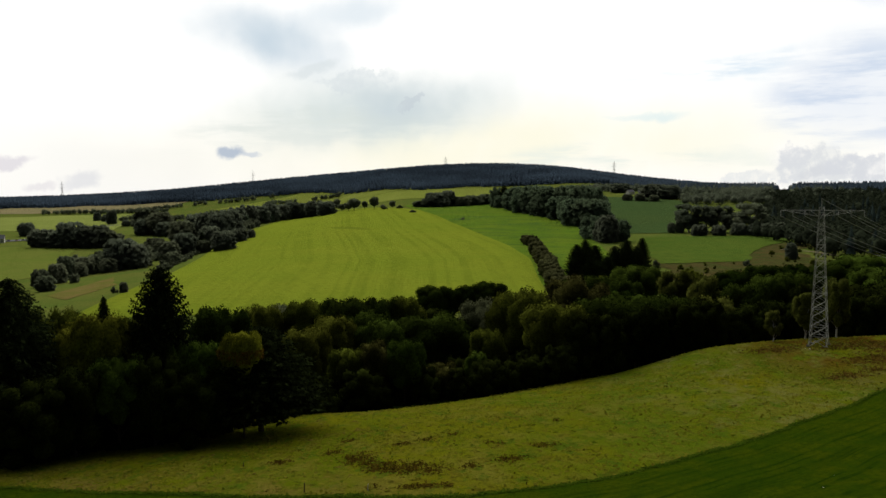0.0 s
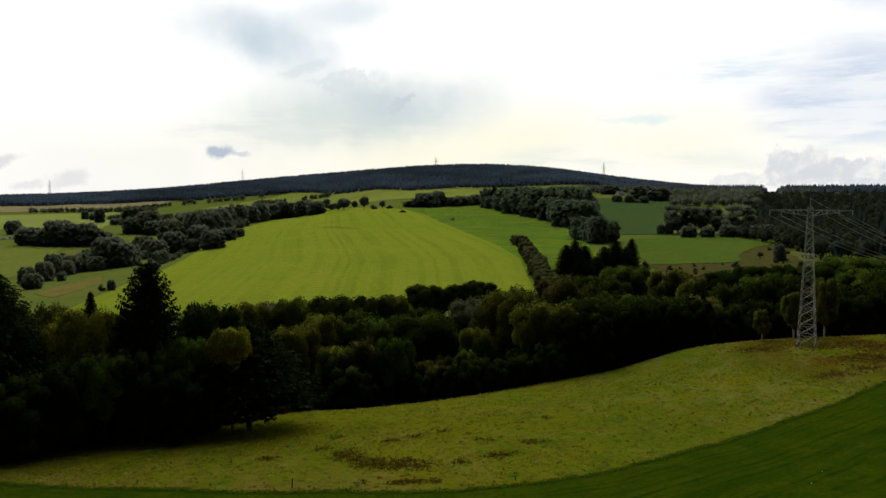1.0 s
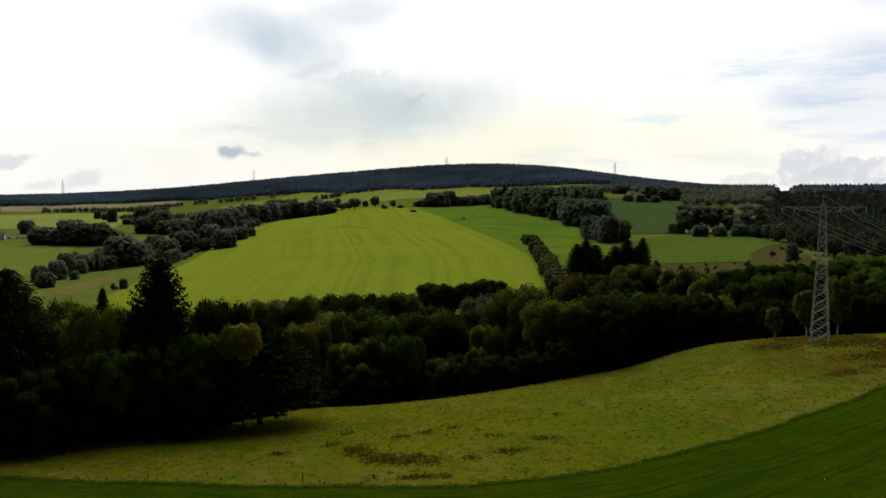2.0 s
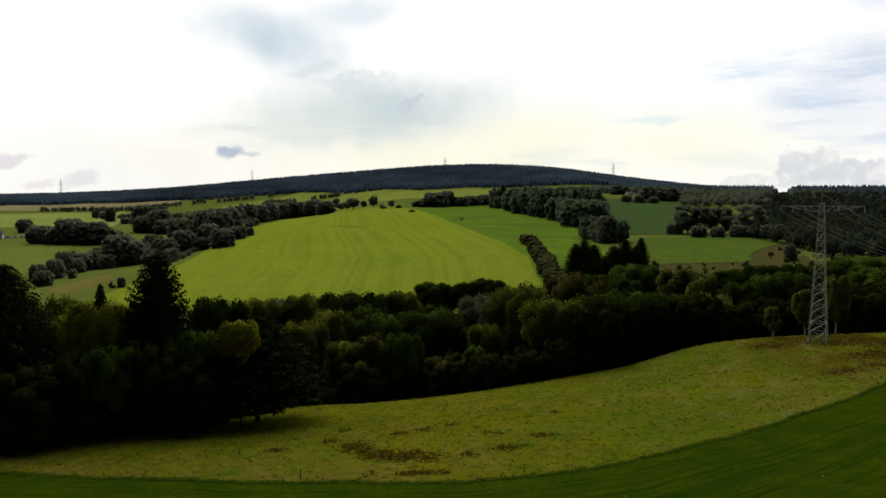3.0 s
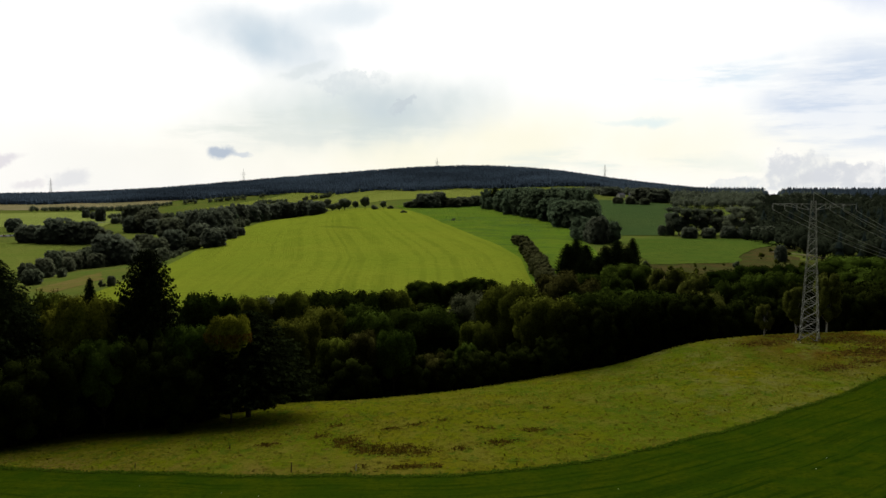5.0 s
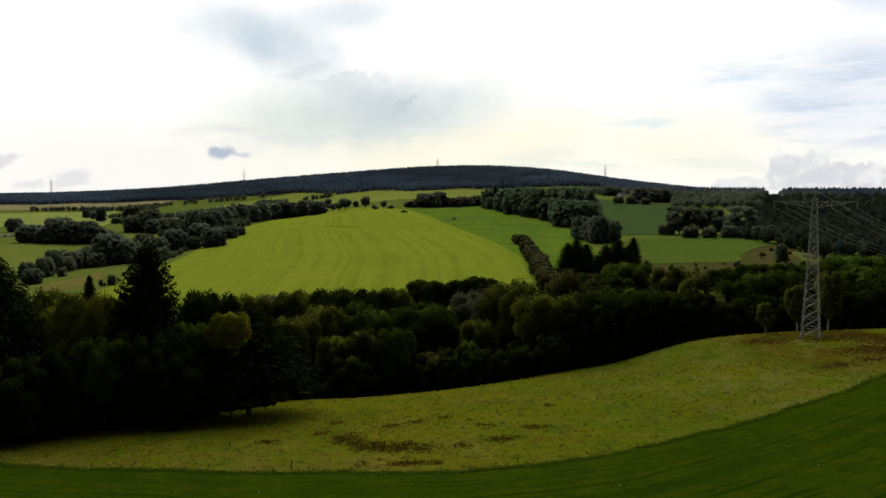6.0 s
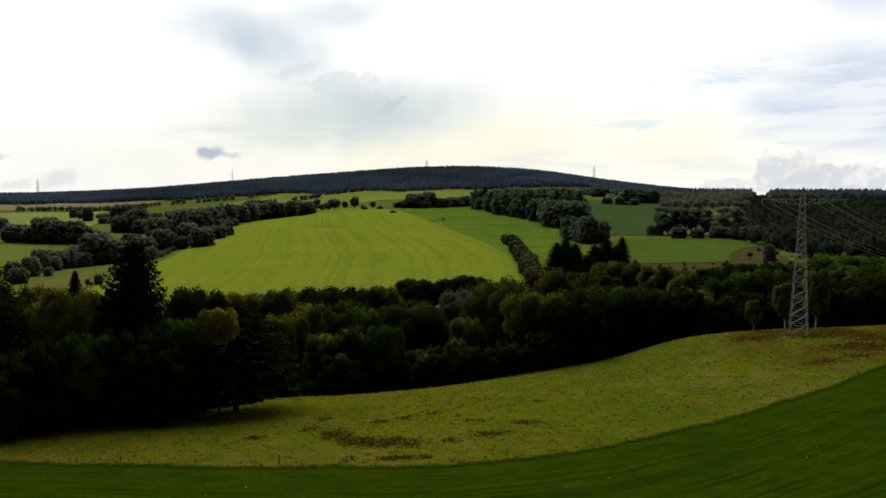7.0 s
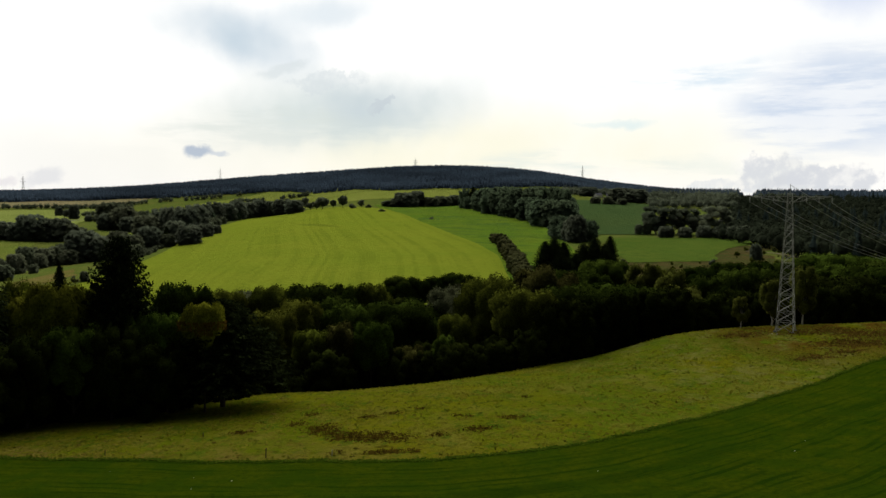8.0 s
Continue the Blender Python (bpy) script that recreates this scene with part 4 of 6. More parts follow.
WOOD_EDGE_RIGHT = [
    ("green", 174, 330, 17.9, 28.3),
    ("green", 161, 290, 18.3, 24.9),
    ("mid", 156, 320, 15.9, 21.4),
    ("dark", 110.1, 205.0, 20.4, 21.5),
    ("dark", 117.2, 205.0, 20.9, 23.5),
    ("dark", 110.1, 215.0, 21.7, 14.4),
    ("mid", 156, 260, 21.7, 29.8),
    ("mid", 149, 330, 15.1, 15.7),
    ("mid", 134, 280, 17.1, 16.0),
    ("green", 191, 330, 16.3, 28.3),
    ("green", 187, 300, 17.9, 31.5),
    ("mid", 132, 330, 15.5, 18.9),
    ("mid", 117, 320, 14.4, 18.3),
]
SPRUCE_CLUMP = [
    ("darkfir", 74, 442, 18.5, 17.0),
    ("darkfir", 78.5, 440, 21.5, 18.0),
    ("darkfir", 85, 447, 17.5, 17.0),
    ("darkfir", 81, 432, 12.2, 20.0),
    ("darkfir", 96, 446, 17.0, 17.0),
    ("darkfir", 102, 444, 20.5, 19.0),
    ("darkfir", 107, 440, 17.5, 16.0),
    ("darkfir", 112.5, 451, 20.5, 13.0),
    ("darkfir", 90, 437, 12.5, 16.0),
]
FIELD_HEDGE = [
    ("hedge", 67.0, 640, 7.2, 11.0),
    ("hedge", 66.7, 625, 7.8, 10.1),
    ("hedge", 68.0, 610, 9.1, 11.6),
    ("hedge", 66.8, 585, 8.5, 9.6),
    ("hedge", 65.0, 560, 8.2, 11.8),
    ("hedge", 62.5, 540, 8.8, 10.2),
    ("hedge", 63.0, 520, 8.5, 11.9),
    ("hedge", 61.2, 502, 10.0, 11.0),
    ("hedge", 61.0, 485, 9.4, 12.0),
    ("hedge", 61.5, 470, 8.8, 11.6),
    ("hedge", 60.0, 455, 9.6, 12.2),
    ("hedge", 58.0, 442, 9.4, 12.5),
    ("hedge", 58.0, 430, 9.4, 12.3),
    ("hedge", 57.6, 418, 9.1, 12.0),
    ("hedge", 57.0, 405, 8.4, 12.4),
    ("hedge", 55.2, 392, 8.0, 12.1),
    ("hedge", 56.0, 380, 7.2, 13.1),
]
VALLEY_NEAR = [
    ("fargreen", -219, 436, 8.8, 13.3),
    ("fargreen", -242, 476, 11.1, 11.8),
    ("fargreen", -244, 502, 12.7, 14.4),
    ("fargreen", -263, 554, 16.0, 14.8),
    ("fargreen", -257, 558, 10.5, 16.0),
    ("fargreen", -260, 576, 13.3, 19.8),
    ("fargreen", -256, 590, 13.7, 21.4),
    ("fardark", -241, 596, 23.5, 33.0),
    ("fardark", -230, 594, 18.4, 23.8),
    ("fargreen", -265, 728, 18.4, 23.6),
    ("fargreen", -238, 686, 15.4, 24.9),
    ("fardark", -231, 712, 20.0, 25.8),
    ("fir", -224, 740, 18.2, 11.4),
    ("fardark", -196, 714, 17.5, 24.5),
    ("fargreen", -155, 384, 5.4, 5.1),
    ("farbush", -160, 386, 4.9, 3.9),
    ("fargreen", -243, 578, 10.6, 16.6),
    ("fardark", -216, 846, 14.2, 21.0),
    ("fardark", -214, 886, 10.0, 11.8),
]
VALLEY_FAR = [
    ("fardark", -584, 1118, 19.6, 26.7),
    ("fardark", -453, 902, 20.9, 36.2),
    ("fardark", -429, 888, 18.6, 28.8),
    ("fardark", -413, 888, 29.3, 39.0),
    ("fardark", -398, 888, 21.2, 30.5),
    ("fardark", -387, 888, 25.5, 35.6),
    ("fargreen", -374, 888, 19.9, 25.4),
    ("fargreen", -424, 1144, 38.5, 45.9),
    ("fargreen", -394, 1110, 32.7, 44.5),
    ("fardark", -416, 1112, 23.4, 34.0),
    ("fardark", -373, 1078, 19.6, 39.1),
    ("fardark", -286, 930, 34.0, 39.1),
    ("fardark", -269, 912, 35.2, 33.1),
    ("fardark", -249, 892, 32.0, 35.8),
    ("fardark", -247, 924, 35.0, 37.0),
    ("fargreen", -293, 892, 28.2, 34.1),
    ("fardark", -239, 816, 21.3, 28.0),
]
FIELD_TOP = [
    ("fardark", -353, 1364, 32.6, 39.1),
    ("fardark", -345, 1410, 35.4, 40.4),
    ("fardark", -334, 1448, 32.2, 41.5),
    ("fardark", -322, 1488, 34.9, 42.6),
    ("fardark", -310, 1530, 31.4, 43.8),
    ("fardark", -293, 1554, 33.9, 44.5),
    ("fardark", -271, 1554, 29.3, 44.5),
    ("fardark", -243, 1516, 30.5, 43.4),
    ("fardark", -213, 1458, 25.0, 41.7),
    ("fieldtree", -228, 1620, 22.5, 21.6),
    ("fieldtree", -215, 1620, 24.7, 18.6),
    ("fieldtree", -190, 1502, 13.7, 18.6),
    ("fieldtree", -170, 1434, 16.1, 19.2),
    ("fieldtree", -157, 1408, 20.8, 24.2),
    ("fieldtree", -136, 1382, 14.5, 13.2),
    ("fieldtree", -115, 1336, 20.7, 17.9),
    ("farbush", -94, 1292, 11.8, 19.7),
    ("fieldtree", -82, 1294, 12.7, 12.4),
    ("farbush", -70, 1284, 8.1, 12.3),
    ("farbush", -43, 1132, 5.6, 13.0),
]
FIELD_BACK = [
    ("fargreen", -30, 1326, 11.1, 50.6),
    ("fardark", -13, 1330, 24.3, 53.3),
    ("fardark", 8, 1350, 26.6, 30.9),
    ("fargreen", 26, 1350, 16.2, 43.8),
    ("fargreen", 51, 1370, 17.3, 39.2),
    ("fargreen", 73, 1394, 18.6, 34.6),
    ("fargreen", 90, 1416, 18.9, 29.7),
    ("fardark", -689, 1592, 17.9, 18.2),
    ("fardark", -608, 1466, 26.7, 22.4),
    ("fardark", -552, 1390, 11.6, 15.9),
    ("fardark", -539, 1390, 12.7, 14.6),
    ("fardark", -655, 1550, 15.2, 20.7),
    ("farbush", 22, 944, 4.6, 9.0),
]
COPSE = [
    ("darkfir", 97, 1272, 35.8, 33.5),
    ("copse", 111, 1160, 35.1, 50.4),
    ("copse", 122, 1066, 37.5, 46.2),
    ("copse", 132, 982, 36.6, 42.7),
    ("copse", 149, 968, 38.9, 42.0),
    ("copse", 160, 924, 39.7, 40.1),
    ("copse", 168, 904, 38.3, 33.7),
    ("copse", 141, 844, 28.5, 36.6),
    ("copse", 152, 826, 28.6, 39.3),
    ("copse", 159, 820, 26.0, 27.1),
    ("fardark", 132, 638, 22.0, 21.0),
    ("fardark", 128, 650, 17.4, 15.0),
    ("copse", 104, 1208, 30.6, 37.5),
    ("copse", 126, 1006, 28.4, 41.6),
    ("copse", 137, 934, 27.6, 38.7),
]
ROW_RIGHT = [
    ("fardark", 304, 1368, 16.4, 41.8),
    ("fardark", 322, 1210, 20.4, 53.1),
    ("fardark", 334, 1188, 20.1, 45.4),
    ("fargreen", 268, 1168, 10.3, 19.0),
    ("fargreen", 282, 1150, 11.6, 17.0),
    ("farbush", 292, 1146, 7.8, 14.0),
    ("fargreen", 301, 1140, 9.4, 18.0),
    ("tallfar", 227, 738, 26.1, 36.1),
    ("tallfar", 244, 740, 24.4, 32.3),
    ("tallfar", 257, 734, 24.3, 30.1),
    ("tallfar", 273, 710, 27.8, 38.3),
    ("fardark", 223, 694, 10.3, 17.2),
    ("fardark", 239, 694, 9.8, 14.6),
    ("fardark", 258, 696, 11.3, 16.6),
    ("fardark", 272, 690, 10.8, 21.1),
    ("fardark", 281, 678, 12.5, 27.2),
    ("fardark", 213, 488, 10.6, 8.5),
    ("farbush", 174, 456, 5.9, 6.1),
    ("farbush", 126, 470, 6.0, 6.3),
    ("fargreen", 217, 732, 12.9, 10.3),
    ("fargreen", 209, 732, 9.8, 8.4),
]
for rows, group in ((WOOD_LEFT, "trees of the valley wood"), (WOOD_MIDDLE, "trees of the valley wood"), (WOOD_RIGHT, "trees of the valley wood"),
                    (WOOD_EDGE_RIGHT, "trees of the valley wood"), (SPRUCE_CLUMP, "spruces beyond the wood"), (FIELD_HEDGE, "trees of the field hedge"),
                    (VALLEY_NEAR, "trees of the side valley"), (VALLEY_FAR, "trees of the side valley"), (FIELD_TOP, "trees along the crop field"),
                    (FIELD_BACK, "trees behind the crop field"), (COPSE, "trees of the copse"), (ROW_RIGHT, "trees round the far meadow")):
    for kind, x, y, tall, wide in rows:
        plant(kind, x, y, tall, wide, group)

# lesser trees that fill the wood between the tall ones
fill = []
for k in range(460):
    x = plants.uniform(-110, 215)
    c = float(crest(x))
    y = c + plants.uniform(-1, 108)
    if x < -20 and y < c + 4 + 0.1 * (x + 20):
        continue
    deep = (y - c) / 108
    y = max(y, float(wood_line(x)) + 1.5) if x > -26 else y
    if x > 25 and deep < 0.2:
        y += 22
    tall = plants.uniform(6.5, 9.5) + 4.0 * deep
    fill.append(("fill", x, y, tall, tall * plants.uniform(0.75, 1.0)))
thicket("undergrowth", fill, M["leaf_dark_shaded"], "young trees filling the valley wood, shade put into their dark colour")
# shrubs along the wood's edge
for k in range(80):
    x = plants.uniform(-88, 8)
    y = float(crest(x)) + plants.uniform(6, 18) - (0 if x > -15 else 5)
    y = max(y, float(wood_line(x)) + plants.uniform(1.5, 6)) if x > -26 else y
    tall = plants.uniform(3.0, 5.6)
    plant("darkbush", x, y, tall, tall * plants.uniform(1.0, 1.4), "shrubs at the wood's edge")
# a row of dense trees along the break of the slope, shade in their colour
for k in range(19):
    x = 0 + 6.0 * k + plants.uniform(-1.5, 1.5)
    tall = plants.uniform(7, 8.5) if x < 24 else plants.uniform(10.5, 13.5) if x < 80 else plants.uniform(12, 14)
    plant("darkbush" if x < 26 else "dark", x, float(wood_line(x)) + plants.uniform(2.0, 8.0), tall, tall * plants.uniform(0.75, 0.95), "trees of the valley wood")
# near foot of the wood under tall boughs: shrubs with shade in their colour
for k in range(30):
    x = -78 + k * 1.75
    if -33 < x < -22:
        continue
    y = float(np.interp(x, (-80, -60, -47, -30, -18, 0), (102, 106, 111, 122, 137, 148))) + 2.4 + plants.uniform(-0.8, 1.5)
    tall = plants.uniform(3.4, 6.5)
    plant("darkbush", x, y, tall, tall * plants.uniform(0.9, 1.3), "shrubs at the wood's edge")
# dark brambles added in place of the shade where the meadow meets the trees
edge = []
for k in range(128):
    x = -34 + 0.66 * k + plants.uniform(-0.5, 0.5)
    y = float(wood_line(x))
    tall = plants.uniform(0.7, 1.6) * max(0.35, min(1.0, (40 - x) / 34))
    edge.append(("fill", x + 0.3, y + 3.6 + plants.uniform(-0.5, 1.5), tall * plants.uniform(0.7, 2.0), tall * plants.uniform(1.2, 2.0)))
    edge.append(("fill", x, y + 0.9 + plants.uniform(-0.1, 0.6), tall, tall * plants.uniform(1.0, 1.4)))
thicket("brambles", edge, M["leaf_dark_shaded"], "low brambles added as a dark shade strip along the meadow's far edge")
lit = []
for k in range(16):
    x = -11 + 0.75 * k + plants.uniform(-0.4, 0.4)
    lit.append(("fill", x, float(wood_line(x)) - 0.4 + plants.uniform(-0.6, 0.4), plants.uniform(0.7, 1.3), plants.uniform(1.6, 2.8)))
thicket("green_brambles", lit, M["leaf"], "low green brambles where the meadow meets the trees")
# scrub along the brook and in the hollows past the wood
scrub = []
for k in range(75):
    x, y = plants.uniform(75, 260), plants.uniform(330, 420)
    tall = plants.uniform(3, 7.5)
    scrub.append(("farfill", x, y, tall, tall * plants.uniform(0.9, 1.4)))
for k in range(60):
    x, y = plants.uniform(130, 265), plants.uniform(425, 585)
    if x > 190 + 0.56 * max(y - 480, 0) or y < 470:
        tall = plants.uniform(1.2, 4.0)
        scrub.append(("farbush", x, y, tall, tall * plants.uniform(0.9, 1.6)))
thicket("brook_scrub", scrub, M["leaf_olive"], "olive scrub along the brook past the wood")
scrub = []
for k in range(45):
    s = plants.uniform(0, 1)
    x = -190 - 150 * s
    y = 600 + 150 * s + plants.uniform(-50, 60)
    tall = plants.uniform(5, 10)
    scrub.append(("farfill", x, y, tall, tall * plants.uniform(0.9, 1.3)))
for k in range(50):
    s = plants.uniform(0, 1)
    x, y = -222 - 110 * s + plants.uniform(-16, 10), 780 + 620 * s
    tall = plants.uniform(8, 14)
    scrub.append(("farfill", x, y, tall, tall * plants.uniform(0.9, 1.3)))
for kind, x, y, tall, wide in VALLEY_FAR + VALLEY_NEAR:
    scrub.append(("farfill", x + plants.gauss(0, 9), y + plants.uniform(2, 30), tall * plants.uniform(0.5, 0.8), tall * plants.uniform(0.6, 0.9)))
for k in range(70):
    s = plants.uniform(0, 1)
    x, y = float(np.interp(s, (0, 1), (-179, -232))) + plants.uniform(-5, 0), 500 + 280 * s
    tall = plants.uniform(3, 5.5)
    scrub.append(("farbush", x, y, tall, tall * plants.uniform(1.0, 1.6)))
scrub = [q for q in scrub if q[1] < float(np.interp(q[2], (300, 368, 510, 760, 1244, 1530), (-146, -153, -172, -218, -295, -312))) - 2]
thicket("valley_scrub", scrub, M["leaf_haze"], "scrub filling the side valley, haze put into its grey-green colour")


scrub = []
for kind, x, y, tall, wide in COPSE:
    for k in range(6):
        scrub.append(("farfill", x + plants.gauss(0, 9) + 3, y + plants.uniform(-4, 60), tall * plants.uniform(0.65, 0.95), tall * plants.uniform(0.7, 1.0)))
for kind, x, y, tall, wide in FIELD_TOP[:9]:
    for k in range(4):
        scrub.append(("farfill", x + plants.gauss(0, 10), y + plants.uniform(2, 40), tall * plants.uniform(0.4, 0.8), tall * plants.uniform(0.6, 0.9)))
thicket("copse_scrub", scrub, M["leaf_copse_haze"], "trees filling the copse, haze put into their grey-green colour")


# ---------------------------------------------------------------- forests: too many to count, one object each
def forest(name, places, tall, wide, needle, seed, label, material):
    """Many small trees joined: ragged tiers of boughs for conifers, leaf clumps for broadleaves."""
    rng = np.random.default_rng(seed)
    x, y = places[:, 0], places[:, 1]
    n = len(x)
    z = height(x, y)
    h = tall * rng.uniform(0.78, 1.18, n)
    w = wide * rng.uniform(0.75, 1.25, n)
    if needle:
        tiers, sides = 3, 6
        verts, faces, lie = [], [], []
        base = 0
        for t in range(tiers):
            lo, hi = 0.10 + 0.25 * t, min(1.0, 0.52 + 0.24 * t)
            rad = w[:, None] * 0.5 * (1 - 0.27 * t) * rng.uniform(0.7, 1.25, (n, sides))
            a = rng.uniform(0, 7, n)[:, None] + np.arange(sides)[None, :] * 2 * math.pi / sides
            ring = np.stack([x[:, None] + rad * np.cos(a), y[:, None] + rad * np.sin(a),
                             z[:, None] + h[:, None] * (lo + rng.uniform(-0.03, 0.03, (n, sides)))], -1)
            tip = np.stack([x, y, z + h * hi], -1)[:, None, :]
            verts.append(np.concatenate([ring, tip], 1).reshape(-1, 3))
            lie.append(np.concatenate([np.stack([np.cos(a), np.sin(a), 0 * a + 0.9], -1), np.zeros((n, 1, 3)) + [0, 0, 1.0]], 1).reshape(-1, 3))
            i = base + np.arange(n)[:, None] * (sides + 1)
            k = np.arange(sides)[None, :]
            faces.append(np.stack([i + k, i + (k + 1) % sides, i + sides + 0 * k], -1).reshape(-1, 3))
            base += n * (sides + 1)
        verts, faces, lie = np.concatenate(verts), np.concatenate(faces), np.concatenate(lie)
    else:
        per = 80
        d = rng.normal(size=(n, per, 3))
        d /= np.linalg.norm(d, axis=2, keepdims=True)
        lump = 1 + 0.3 * np.sin(d @ np.array([5.0, 3, 4]) + rng.uniform(0, 7, n)[:, None])
        p = d * lump[..., None] * np.stack([w * 0.5, w * 0.5, h * 0.45], -1)[:, None, :]
        p += np.stack([x, y, z + h * 0.52], -1)[:, None, :]
        size = np.repeat(w * 0.17, per) * rng.uniform(0.7, 1.4, n * per)
        soft = (d * 0.6 + rng.normal(0, 0.12, d.shape) + [0, 0, 0.6]).reshape(-1, 3)
        verts, faces = cards(p.reshape(-1, 3), soft, size, rng, 0.8)
        lie = np.concatenate([np.repeat(soft, 4, 0), np.tile(BALL_V * 0.6 + [0, 0, 0.6], (n, 1))])
        body = BALL_V[None] * rng.uniform(0.78, 1.0, (n, len(BALL_V), 1)) * np.stack([w * 0.46, w * 0.46, h * 0.42], -1)[:, None, :] + np.stack([x, y, z + h * 0.50], -1)[:, None, :]
        hub = BALL_F[None] + (len(verts) + np.arange(n) * len(BALL_V))[:, None, None]
        faces = [*faces.tolist(), *hub.reshape(-1, 3).tolist()]
        verts = np.concatenate([verts, body.reshape(-1, 3)])
    ob = mesh_object(name, verts, faces, material, soft=lie)
    return tagged(ob, label, "forest", "", "stuff")


def scatter(seed, x0, x1, y0, y1, step, keep):
    """Places on a shaken grid for which keep(x, y) holds."""
    rng = np.random.default_rng(seed)
    x, y = np.meshgrid(np.arange(x0, x1, step), np.arange(y0, y1, step))
    x, y = x.ravel() + rng.uniform(-0.45, 0.45, x.size) * step, y.ravel() + rng.uniform(-0.45, 0.45, x.size) * step
    ok = keep(x, y)
    return np.stack([x[ok], y[ok]], -1)


def forest_front(x):
    """The lower edge of the forest on the long hill."""
    return np.interp(x, (-900, -560, -402, -308, -180, -63, 44, 141, 250, 400), (2090, 2110, 2140, 2108, 2010, 1905, 1935, 1950, 1840, 1800)) + 10 * np.sin(x / 31)


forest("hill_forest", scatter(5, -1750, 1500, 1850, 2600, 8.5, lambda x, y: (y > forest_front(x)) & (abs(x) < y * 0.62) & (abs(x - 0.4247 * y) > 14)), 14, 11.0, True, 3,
       "dark spruce forest covering the long hill, tinted blue with painted haze", M["needle_haze"])
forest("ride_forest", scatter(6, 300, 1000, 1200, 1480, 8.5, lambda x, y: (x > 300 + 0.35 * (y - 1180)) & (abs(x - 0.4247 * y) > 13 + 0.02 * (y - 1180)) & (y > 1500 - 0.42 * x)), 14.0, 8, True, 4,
       "dark spruce forest cut by a narrow ride", M["needle_haze"])
forest("ride_scrub", scatter(16, 330, 560, 780, 1330, 9, lambda x, y: abs(x - 0.4247 * y) < 20), 6.5, 7.5, False, 11,
       "low dark scrub grown up in the forest ride", M["leaf_slope"])
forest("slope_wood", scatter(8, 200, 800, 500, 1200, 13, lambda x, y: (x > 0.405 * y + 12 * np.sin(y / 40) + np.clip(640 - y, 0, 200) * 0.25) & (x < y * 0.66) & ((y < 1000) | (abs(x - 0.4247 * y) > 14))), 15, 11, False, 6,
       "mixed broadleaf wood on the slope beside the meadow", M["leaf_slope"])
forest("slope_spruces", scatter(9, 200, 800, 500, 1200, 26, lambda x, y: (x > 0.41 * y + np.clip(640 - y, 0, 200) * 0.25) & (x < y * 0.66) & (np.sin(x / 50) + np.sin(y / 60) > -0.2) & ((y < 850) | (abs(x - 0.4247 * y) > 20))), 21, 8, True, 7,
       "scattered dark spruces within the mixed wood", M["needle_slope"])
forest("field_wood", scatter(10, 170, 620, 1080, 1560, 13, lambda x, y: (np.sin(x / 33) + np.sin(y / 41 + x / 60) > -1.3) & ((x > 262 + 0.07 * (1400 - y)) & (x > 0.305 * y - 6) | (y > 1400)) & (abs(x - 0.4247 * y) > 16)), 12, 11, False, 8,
       "broadleaf wood behind the sloping field", M["leaf_haze_dark"])
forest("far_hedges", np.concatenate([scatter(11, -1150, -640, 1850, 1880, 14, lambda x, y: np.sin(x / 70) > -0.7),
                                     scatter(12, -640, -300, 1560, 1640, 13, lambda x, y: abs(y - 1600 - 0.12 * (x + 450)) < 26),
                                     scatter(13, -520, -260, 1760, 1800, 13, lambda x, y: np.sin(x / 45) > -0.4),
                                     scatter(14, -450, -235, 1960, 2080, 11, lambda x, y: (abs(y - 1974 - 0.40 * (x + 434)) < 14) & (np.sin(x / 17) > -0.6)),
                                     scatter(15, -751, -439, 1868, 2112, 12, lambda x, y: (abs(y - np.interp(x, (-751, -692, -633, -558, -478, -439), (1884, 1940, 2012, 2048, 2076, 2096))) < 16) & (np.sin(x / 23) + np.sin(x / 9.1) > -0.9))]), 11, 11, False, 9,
       "field hedges with small trees between far fields", M["leaf_haze"])


# ---------------------------------------------------------------- the lattice pylon and its cables
PYLON = (75.2, 158.5)
PYLON_TURN = -34.0


